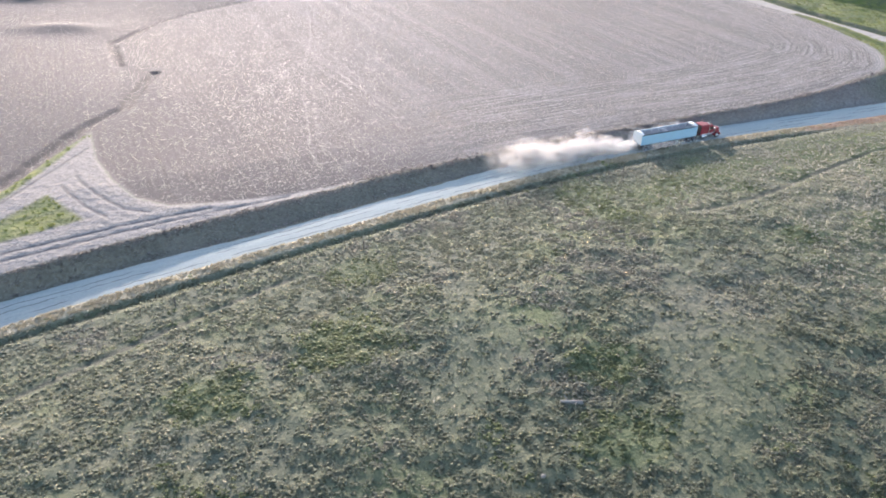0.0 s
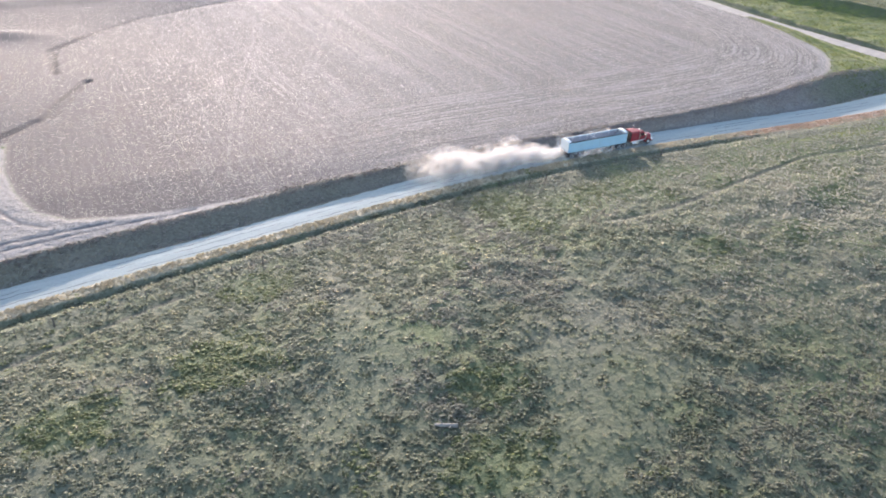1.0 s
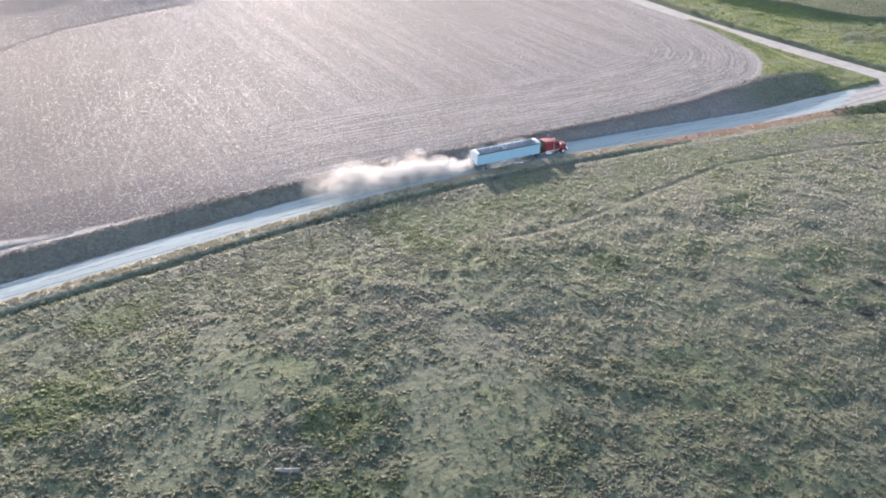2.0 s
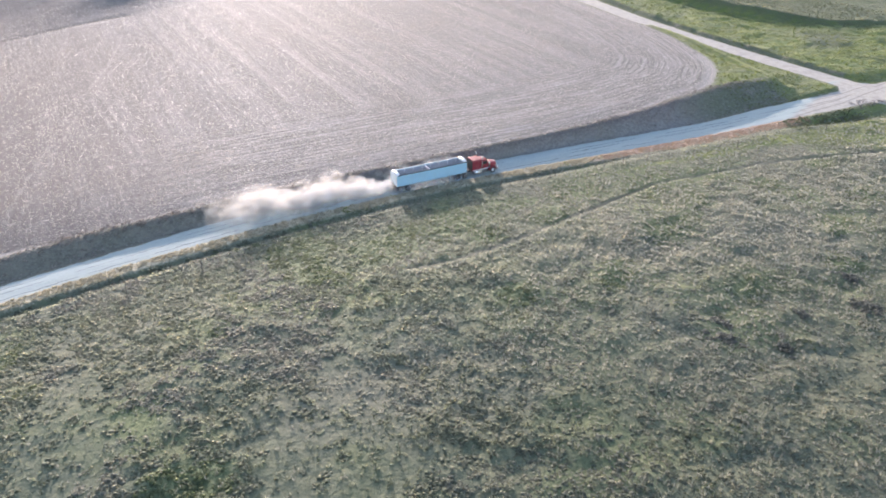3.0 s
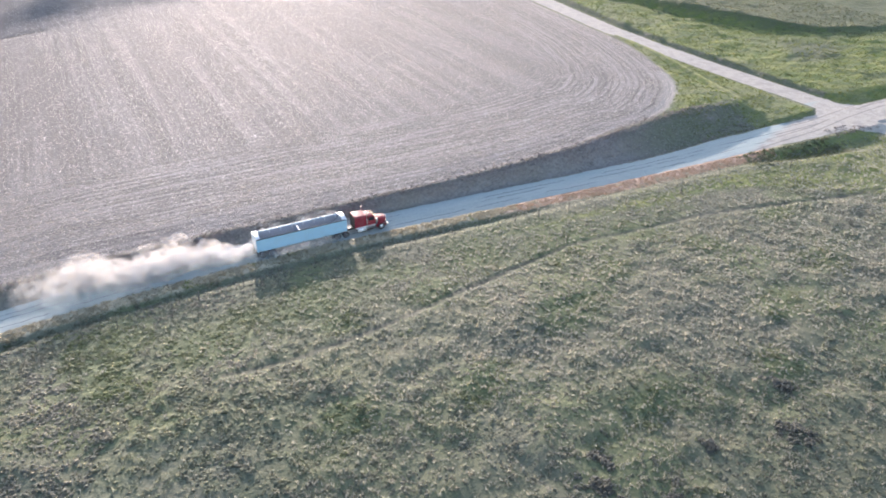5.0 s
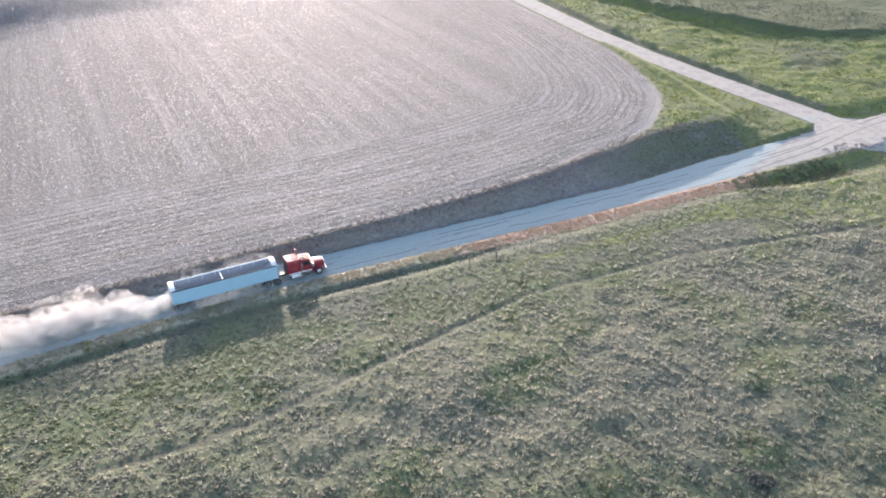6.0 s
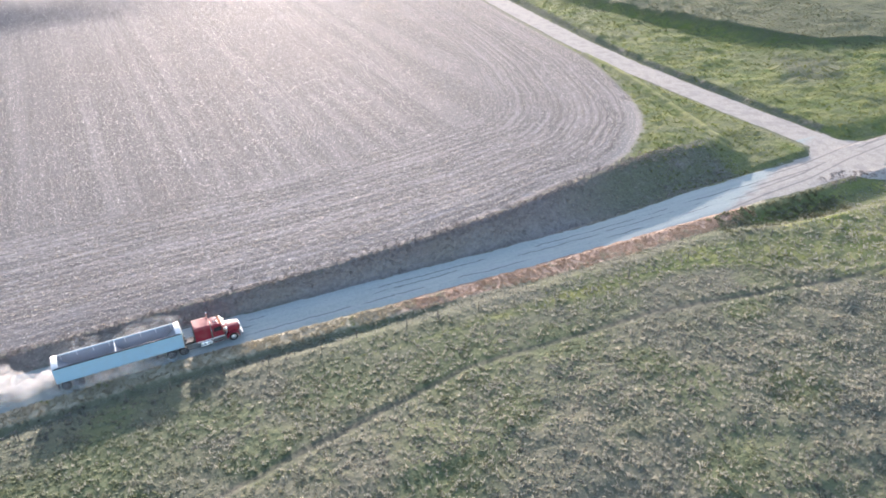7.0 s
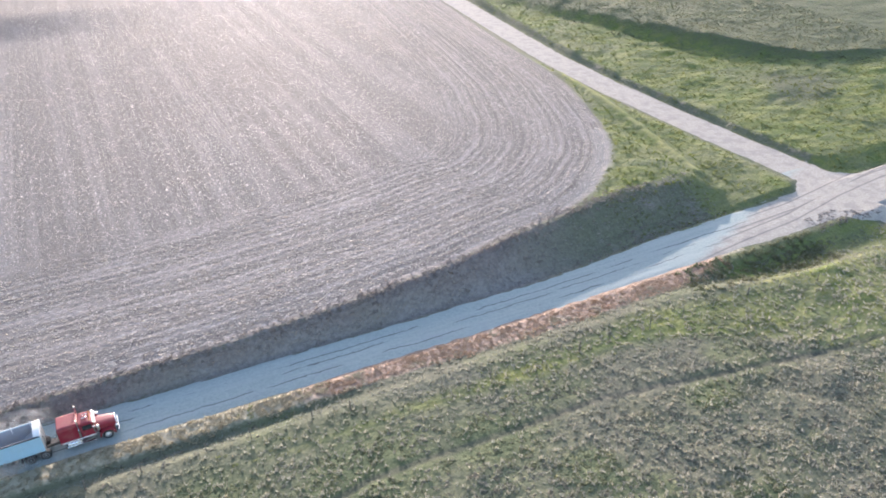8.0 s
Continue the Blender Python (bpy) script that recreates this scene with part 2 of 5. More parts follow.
def make_gravel():
    n = Nodes("gravel")
    mid, fine, tiny = n.noise(0.5, 4), n.noise(3.0, 6, 0.65), n.noise(16.0, 4, 0.7)
    streak = n.noise(1.0, 4, 0.6, n.scaled(0.05, 1.3, 1.0))
    # Base tone carries the cool blue of the shaded road in its colour
    col = n.mix(n.ramp(fine, 0.3, 0.7), (0.29, 0.34, 0.318), (0.365, 0.42, 0.395))
    col = n.mix(n.math("MULTIPLY", n.ramp(streak, 0.42, 0.62), 0.45), col, (0.4, 0.44, 0.42))
    col = n.mix(n.math("MULTIPLY", n.ramp(mid, 0.52, 0.72), 0.35), col, (0.33, 0.355, 0.355))
    col = n.mix(n.math("MULTIPLY", n.ramp(tiny, 0.55, 0.7), 0.3), col, (0.22, 0.23, 0.23))
    # thin dark windrows between the wheel tracks
    wob = n.math("MULTIPLY", n.math("SUBTRACT", n.noise(0.35, 5, 0.65), 0.5), 1.3)
    lat = n.math("ADD", n.attr("lateral"), wob)
    gap = n.ramp(n.noise(1.0, 3, 0.6, n.scaled(0.1, 0.5, 1.0)), 0.43, 0.52)
    line = None
    for at in (-1.45, 0.15, 1.3):
        one = n.ramp(n.math("ABSOLUTE", n.math("SUBTRACT", lat, at)), 0.11, 0.04)
        line = one if line is None else n.math("MAXIMUM", line, one)
    line = n.math("MULTIPLY", line, gap)
    col = n.mix(n.math("MULTIPLY", line, 0.75), col, (0.075, 0.075, 0.08))
    # Sunlit tone towards the crossing: the light is put into the colour
    pale = n.mix(n.ramp(fine, 0.3, 0.7), (0.335, 0.306, 0.262), (0.46, 0.42, 0.362))
    pale = n.mix(n.math("MULTIPLY", n.ramp(mid, 0.45, 0.65), 0.55), pale, (0.26, 0.245, 0.222))
    pale = n.mix(n.math("MULTIPLY", n.ramp(tiny, 0.55, 0.7), 0.3), pale, (0.22, 0.21, 0.2))
    pale = n.mix(n.math("MULTIPLY", n.math("MULTIPLY", line, n.ramp(n.attr("lateral"), 5.0, 4.0)), 0.15), pale, (0.11, 0.105, 0.1))
    wheel = n.math("ABSOLUTE", n.math("SUBTRACT", n.math("ADD", n.attr("track"), n.math("MULTIPLY", wob, 0.2)), 0.95))
    pale = n.mix(n.math("MULTIPLY", n.ramp(wheel, 0.22, 0.08), 0.65), pale, (0.15, 0.142, 0.135))
    col = n.mix(n.ramp(n.math("ADD", n.attr("pale"), n.math("MULTIPLY", n.math("SUBTRACT", mid, 0.5), 0.5)), 0.3, 0.7), col, pale)
    n.bump(n.math("ADD", n.math("MULTIPLY", fine, 0.5), n.math("MULTIPLY", tiny, 0.4)), 0.6, 0.06)
    return n.done(col, 0.9, spec=0.3)


def make_leaves(name, dark, light, grey, share=0.4):
    n = Nodes(name)
    t = n.math("ADD", n.math("MULTIPLY", n.attr("tint"), 0.55), n.math("MULTIPLY", n.island(), 0.45))
    col = n.mix(n.ramp(t, 0.1, 0.9), dark, light)
    east = n.tree.nodes.new("ShaderNodeSeparateXYZ")
    n.link(n.where(), east.inputs[0])
    col = n.mix(n.ramp(n.math("ADD", n.noise(0.085, 4), n.math("SUBTRACT", n.math("MULTIPLY", n.ramp(east.outputs["X"], 70.0, 130.0), 0.1), n.math("MULTIPLY", n.ramp(east.outputs["X"], 70.0, 25.0), 0.09))), 0.45, 0.57), col, grey)
    col = n.mix(n.math("MULTIPLY", n.ramp(n.noise(5.0, 4), 0.4, 0.7), 0.4), col, dark)
    # The near pasture's dimmer light is put into the leaf colour too
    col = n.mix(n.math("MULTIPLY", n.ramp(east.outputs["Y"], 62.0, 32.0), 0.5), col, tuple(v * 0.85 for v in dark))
    n.done(col, 0.7, spec=0.3)
    return n.translucent(n.mix(1.0, col, (1.2, 1.22, 1.25), "MULTIPLY"), share)


def make_straw(name, a, b, share=0.25, rough=0.45, spec=0.5):
    n = Nodes(name)
    col = n.mix(n.island(), a, b)
    col = n.mix(n.math("MULTIPLY", n.ramp(n.noise(6.0, 3), 0.4, 0.7), 0.35), col, tuple(v * 0.6 for v in a))
    n.done(col, rough, spec=spec)
    return n.translucent(col, share)


def make_paint(name, color, rough=0.25, dirt=0.25, dust=(0.36, 0.31, 0.25), metal=0.0, coat=0.0):
    n = Nodes(name)
    soil = n.ramp(n.noise(1.3, 5, 0.65), 0.42, 0.75)
    speck = n.ramp(n.noise(14.0, 3), 0.5, 0.8)
    col = n.mix(n.math("MULTIPLY", soil, dirt), color, dust)
    col = n.mix(n.math("MULTIPLY", speck, dirt * 0.4), col, tuple(v * 0.5 for v in dust))
    n.bsdf.inputs["Coat Weight"].default_value = coat
    return n.done(col, n.math("ADD", n.math("MULTIPLY", soil, 0.35), rough), metal)


def make_glass(name):
    n = Nodes(name)
    soil = n.ramp(n.noise(3.0, 4), 0.4, 0.8)
    return n.done(n.mix(n.math("MULTIPLY", soil, 0.3), (0.02, 0.025, 0.03), (0.12, 0.11, 0.1)), 0.06, spec=0.8)


def make_dust():
    """Thin veils of dust: each puff lets most of the light pass."""
    n = Nodes("dust")
    n.done((0.8, 0.785, 0.765), 1.0, spec=0.0)
    clear = n.tree.nodes.new("ShaderNodeBsdfTransparent")
    glow = n.tree.nodes.new("ShaderNodeBsdfTranslucent")
    glow.inputs["Color"].default_value = (0.85, 0.83, 0.805, 1)
    both, veil = n.tree.nodes.new("ShaderNodeMixShader"), n.tree.nodes.new("ShaderNodeMixShader")
    both.inputs[0].default_value = 0.6
    n.link(n.bsdf.outputs[0], both.inputs[1])
    n.link(glow.outputs[0], both.inputs[2])
    thick = n.math("MULTIPLY", n.attr("thick"), n.ramp(n.noise(0.9, 5, 0.6), 0.32, 0.68))
    n.put(veil.inputs[0], thick)
    n.link(clear.outputs[0], veil.inputs[1])
    n.link(both.outputs[0], veil.inputs[2])
    n.link(veil.outputs[0], n.tree.nodes["Material Output"].inputs["Surface"])
    return n.mat


LAND, GRAVEL, DUST = make_land(), make_gravel(), make_dust()
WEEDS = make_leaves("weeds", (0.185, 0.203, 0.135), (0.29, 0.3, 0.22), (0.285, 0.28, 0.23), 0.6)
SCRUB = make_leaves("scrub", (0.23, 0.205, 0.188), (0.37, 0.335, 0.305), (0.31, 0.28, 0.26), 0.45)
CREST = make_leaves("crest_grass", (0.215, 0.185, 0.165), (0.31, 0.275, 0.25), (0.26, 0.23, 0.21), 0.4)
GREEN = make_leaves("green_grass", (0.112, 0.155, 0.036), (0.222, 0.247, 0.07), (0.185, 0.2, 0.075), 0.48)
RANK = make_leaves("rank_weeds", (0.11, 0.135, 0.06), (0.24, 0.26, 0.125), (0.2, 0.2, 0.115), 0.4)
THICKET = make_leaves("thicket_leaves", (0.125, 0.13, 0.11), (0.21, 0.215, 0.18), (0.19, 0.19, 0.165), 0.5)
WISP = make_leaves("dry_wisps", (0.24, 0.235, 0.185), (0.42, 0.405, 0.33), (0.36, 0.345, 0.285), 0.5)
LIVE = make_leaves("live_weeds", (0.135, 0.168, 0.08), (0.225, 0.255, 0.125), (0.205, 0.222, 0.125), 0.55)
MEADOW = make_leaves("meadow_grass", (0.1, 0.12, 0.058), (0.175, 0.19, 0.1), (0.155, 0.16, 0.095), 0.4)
STRAW = make_straw("straw", (0.35, 0.31, 0.21), (0.52, 0.465, 0.345), 0.45)
RUST = make_straw("rust_grass", (0.345, 0.215, 0.135), (0.53, 0.42, 0.3), 0.4)
STALK = make_straw("stalk", (0.40, 0.36, 0.32), (0.64, 0.59, 0.53), 0.25, 0.55, 0.42)
STUBBLE = make_straw("stubble_husk", (0.42, 0.39, 0.33), (0.72, 0.68, 0.6), 0.5, 0.45, 0.5)
WOOD = make_paint("post_wood", (0.10, 0.09, 0.08), 0.8, 0.3)
BARK = make_paint("weathered_bark", (0.26, 0.24, 0.21), 0.85, 0.5, (0.14, 0.125, 0.1))
STEEL = make_paint("wire_steel", (0.32, 0.31, 0.3), 0.45, 0.2, metal=0.8)
RED = make_paint("red_paint", (0.24, 0.013, 0.028), 0.5, 0.18, coat=0.05)
BLUE = make_paint("pale_blue_panel", (0.34, 0.54, 0.66), 0.45, 0.12)
WHITE = make_paint("white_paint", (0.78, 0.78, 0.76), 0.35, 0.12)
GREY = make_paint("grey_liner", (0.36, 0.38, 0.41), 0.5, 0.3)
BLACK = make_paint("black_frame", (0.025, 0.025, 0.027), 0.5, 0.3)
TARP = make_paint("dark_tarp", (0.035, 0.045, 0.06), 0.6, 0.2)
RUBBER = make_paint("rubber", (0.03, 0.03, 0.03), 0.8, 0.45)
CHROME = make_paint("chrome", (0.82, 0.82, 0.82), 0.12, 0.1, metal=1.0)
ALLOY = make_paint("alloy", (0.6, 0.6, 0.6), 0.3, 0.2, metal=0.9)
AMBER = make_paint("amber_lens", (0.6, 0.22, 0.03), 0.2, 0.05)
LAMP = make_paint("lamp_lens", (0.8, 0.8, 0.8), 0.08, 0.05)
GLASS = make_glass("window_glass")

# ---- the lie of the land ----
TABLE = np.random.RandomState(7).rand(256, 256)


def bumps(x, y, size, shift=0):
    """Smooth noise from 0 to 1 with hills of about that size."""
    u, v = x / size + shift * 17.3 + 900, y / size + shift * 9.1 + 900
    i, j = np.floor(u).astype(int), np.floor(v).astype(int)
    a, b = u - i, v - j
    a, b = a * a * (3 - 2 * a), b * b * (3 - 2 * b)
    g = lambda p, q: TABLE[p % 256, q % 256]
    return (g(i, j) * (1 - a) + g(i + 1, j) * a) * (1 - b) + (g(i, j + 1) * (1 - a) + g(i + 1, j + 1) * a) * b


def smooth(a, b, x):
    t = np.clip((x - a) / (b - a), 0, 1)
    return t * t * (3 - 2 * t)


def inside(x, y, poly):
    """Distance to a polygon's border, positive inside."""
    d, odd = np.full(x.shape, 1e9), np.zeros(x.shape, bool)
    for (ax, ay), (bx, by) in zip(poly, poly[1:] + poly[:1]):
        ex, ey = bx - ax, by - ay
        t = np.clip(((x - ax) * ex + (y - ay) * ey) / (ex * ex + ey * ey), 0, 1)
        d = np.minimum(d, np.hypot(x - ax - t * ex, y - ay - t * ey))
        if ay != by:
            odd ^= ((ay > y) != (by > y)) & (x < ax + (y - ay) * ex / ey)
    return np.where(odd, d, -d)


def near_line(x, y, line):
    """Distance to an open line."""
    d = np.full(x.shape, 1e9)
    for (ax, ay), (bx, by) in zip(line, line[1:]):
        ex, ey = bx - ax, by - ay
        t = np.clip(((x - ax) * ex + (y - ay) * ey) / (ex * ex + ey * ey), 0, 1)
        d = np.minimum(d, np.hypot(x - ax - t * ex, y - ay - t * ey))
    return d


def road_z(x):
    return np.interp(x, (-60, -20, 10, 40, 70, 100, 140, 160, 180, 200, 224, 260, 400), (-3.5, -2.5, -1.4, -0.3, 0.5, 1.2, 1.5, 1.1, 0.85, 0.95, 1.2, 1.8, 3))


def soft_interp(x, xs, ys):
    return (np.interp(x - 5, xs, ys) + np.interp(x - 2, xs, ys) + np.interp(x + 2, xs, ys) + np.interp(x + 5, xs, ys)) / 4


def near_edge(x):
    return soft_interp(x, (-80, -15, 5, 22, 40, 52, 68, 85, 105, 124, 137, 152, 187, 215, 300, 500), (78, 88.2, 91.1, 93.2, 95.3, 96.8, 98.4, 99.0, 98.9, 98.0, 97.4, 97.4, 97.3, 96.5, 97, 90))


def far_edge(x):
    return soft_interp(x, (-80, -15, 5, 22, 40, 54, 67, 80, 107, 122, 140, 172, 190, 222, 300, 500), (84, 94.3, 96.6, 97.7, 100.2, 102.4, 103.9, 105.2, 104.8, 104.1, 103.4, 103.5, 105.1, 105.7, 105, 98))


def crest(x):
    """Top edge of the bank between road and field."""
    return soft_interp(x, (-80, -15, 0, 15, 25, 35, 45, 56, 70, 82, 109, 140, 157, 168, 180, 190, 209, 224, 500), (88, 97.4, 100.4, 102.9, 104.1, 105.2, 106.5, 106.6, 107.4, 107.2, 106.6, 107.2, 108.7, 111.6, 113.6, 115.4, 116.6, 111, 110))


def cross_x(y):
    """Middle of the crossing road."""
    return np.interp(y, (-400, 60, 96, 106, 130, 163, 188, 219, 260, 330, 800), (250, 232, 229.5, 229, 227.6, 226.7, 228, 231.4, 236.5, 247, 330))


FIELD = [(-15.6, 124.5), (-9.2, 136.5), (-1.1, 150.5), (-1.0, 134.6), (0.9, 122), (3.6, 113.9), (8.1, 109.2), (14.7, 107.4), (25, 105), (35, 105.6), (45, 106.8), (56, 107), (70, 107.9), (82, 107.6),
         (109, 107.0), (126, 106.8), (141, 107.5), (157, 109.2), (168.6, 112.1), (179.3, 113.5), (187.7, 117.6), (196.9, 125.2), (201.7, 131.2), (207.9, 142.3),
         (216, 165), (221, 190), (226, 220), (231, 251), (241, 320), (330, 900), (-900, 900), (-900, 60), (-60, 60)]
DIRT = [(-80, 88.5), (-15, 97.6), (0, 100.6), (15, 103), (26, 104.2), (40, 106), (26, 106.3), (14.7, 107.6), (8.1, 109.2), (3.6, 113.9), (0.9, 122), (-1, 134.6), (-1.1, 150.5), (-7.7, 135.1), (-14.1, 122.9), (-78.5, 19.1)]
LANE_EDGE = [(-40, 82), (-14.8, 124.0), (-8.4, 135.8), (-2, 148)]
CLOVER = [(-80, 78), (-15.3, 113.6), (-9.0, 120.1), (-4.1, 109.2), (-15.2, 106.2)]
CORNER = [(186, 116), (197, 125), (202, 131), (208, 142), (214, 158), (219, 175), (223, 190), (222.5, 150), (223.5, 126), (223, 106.5), (205, 105), (188, 104)]
SWALE = [(243, 250), (254, 208), (258, 189), (264, 174), (271, 161), (281, 151), (302, 146), (345, 153), (600, 220), (900, 900), (330, 900), (262, 330)]
PATHS = [[(230, 68), (189, 74.4), (180, 76.3), (170, 78.3), (161, 80.1), (145, 80.6), (134, 81), (125, 79.2), (114, 77.2), (104, 75), (92, 73.4), (82, 74)],
         [(-40, 62), (-14.2, 71.3), (-3, 75.4), (9.2, 79.5), (20, 82.5)]]
DRAINS = [[(-15.8, 127.5), (-9.1, 140.4), (-0.9, 156), (6.4, 165.5), (11.7, 183.5), (16, 194)], [(8.3, 205.7), (8.2, 223.8), (8.7, 234.4), (14, 244.2), (25, 261), (36, 268), (57, 262), (72, 256)]]
BEYOND = [(-200, 90), (-40, 100), (-16, 130), (-1, 152), (6, 172), (9, 205), (10, 236), (25, 262), (40, 268), (57, 262), (72, 256), (86, 257), (101, 262), (117, 272), (130, 278), (130, 700), (-200, 700)]
GREEN_SPOTS = [(120, 85, 7), (133, 82, 7), (147, 80, 6), (110, 79, 6), (95, 84, 8), (82, 81, 7), (107, 86, 6), (70, 85, 6), (47.4, 48.9, 5), (42, 39, 6.5), (21, 66, 7), (29, 80, 5), (124, 66, 6.5), (121.5, 48.7, 4), (88, 85, 4), (154, 72.5, 4), (97, 78, 4), (6, 62, 6), (70, 80, 4), (165, 62, 5), (150, 56, 5), (172, 75, 4), (136, 72, 5), (108, 60, 5), (92, 62, 4), (140, 47, 4)]
# Rises added only to cast two dark patches of shade on the far field
SHADE_KNOLLS = [(-15, 304, 1.8), (-4, 256, 1.2)]
BARE_SPOTS = [[(37.6, 72), (43.6, 65.3), (48.2, 59.4), (40, 54.2), (33.7, 48.5), (25.6, 47.5)], [(55.5, 56.4), (60, 52), (59.2, 43), (53.3, 33.8), (47.5, 25), (41.4, 25), (45.4, 37.3), (52, 46)],
              [(70.5, 68.5), (79, 68), (76, 58), (68.5, 57.8), (70, 45), (68, 39.8), (57, 33.5), (51, 37), (53, 49), (58.7, 52.7)], [(74, 72), (78, 70), (75, 66), (71, 68)]]
TRACKS = [[(120, 99), (160, 98.3), (188.2, 97.9), (200.5, 99.3), (213.4, 100.1), (227.0, 102.5), (238.2, 103.5), (300, 103)], [(120, 103), (192.6, 102.7), (203.7, 102.4), (216.5, 102.7), (228.2, 104.2), (240, 106), (300, 106)]]
TRAMLINES = [[(73.6, 251.3), (60.8, 203.8), (46.6, 163.6), (38.2, 131.8), (34.8, 115.9)], [(96.3, 231.7), (67.9, 203.8), (57.1, 190.9), (42.4, 171.8), (28.2, 155.6)],
             [(76.0, 234.9), (77.9, 199.0), (80.7, 169.9)], [(53.1, 185.5), (54.8, 157.6), (56.2, 135.8), (55.4, 125.5)],
             [(107.1, 243.4), (83.6, 208.5), (70.5, 181.8), (63.1, 164.6)], [(99.6, 230.7), (101.5, 179.4), (101.2, 156.9)]]
PALE_RIDGE = [(168, 92), (179, 90.2), (190, 89.4), (198, 86.8), (205, 83.7)]
RUTS = [[(-4.6, 127.3), (-3.6, 122.8), (-2.1, 118.3), (-0.3, 114.2), (1.6, 110.6), (5, 108)], [(-6.8, 123.4), (-5.9, 119.6), (-4.5, 116), (-3, 112.3), (-1.2, 109.2)], [(-0.6, 134), (1.6, 122), (4.2, 114.5), (9, 109.8), (16, 108)],
        [(-15, 101), (0, 103.4), (15, 105), (26, 105.4)], [(-15, 103), (0, 105.2), (14, 106.3)], [(-15.5, 119.5), (-8, 131.5), (-2, 141)]]


BERM = [(219.6, 173), (216.6, 153.5), (214.2, 137.5), (211.6, 125.4), (209.8, 117)]


def field_z(x, y):
    z = np.interp(x, (-60, -20, 20, 50, 75, 109, 150, 190, 210, 225, 400), (-0.8, 0, 0.5, 1.5, 2.3, 3.4, 4.15, 4.3, 3.7, 2.2, 3))
    z = z - 0.06 * np.maximum(0, np.minimum(y, 300) - 120) * smooth(90, 20, x) + 0.01 * np.clip(y - 120, 0, 30) * smooth(60, 120, x)
    z = z + 0.072 * np.clip(inside(x, y, BEYOND), 0, 55) * smooth(115, 75, x)      # the land rises gently beyond the terrace
    return z + 2.0 * smooth(266, 292, y + 5 * bumps(x, y, 30, 3)) * smooth(150, 105, x) * smooth(45, 80, x)


def pasture_z(x, y):
    z = np.interp(x, (-60, 20, 50, 60, 100, 120, 136, 154, 189, 204, 222, 400), (0, 0.8, 2.3, 2.6, 3.0, 3.1, 3.0, 2.5, 2.1, 2.0, 0.4, 0.2))
    z = z - 0.02 * np.maximum(0, 50 - y)
    rough = 1 - 0.75 * smooth(-2, 3, np.maximum.reduce([inside(x, y, spot) for spot in BARE_SPOTS]))
    return z + 0.4 * (bumps(x, y, 9, 1) - 0.5) + rough * (0.42 * (bumps(x, y, 3.1, 2) - 0.5) + 0.26 * (bumps(x, y, 1.5, 7) - 0.5))


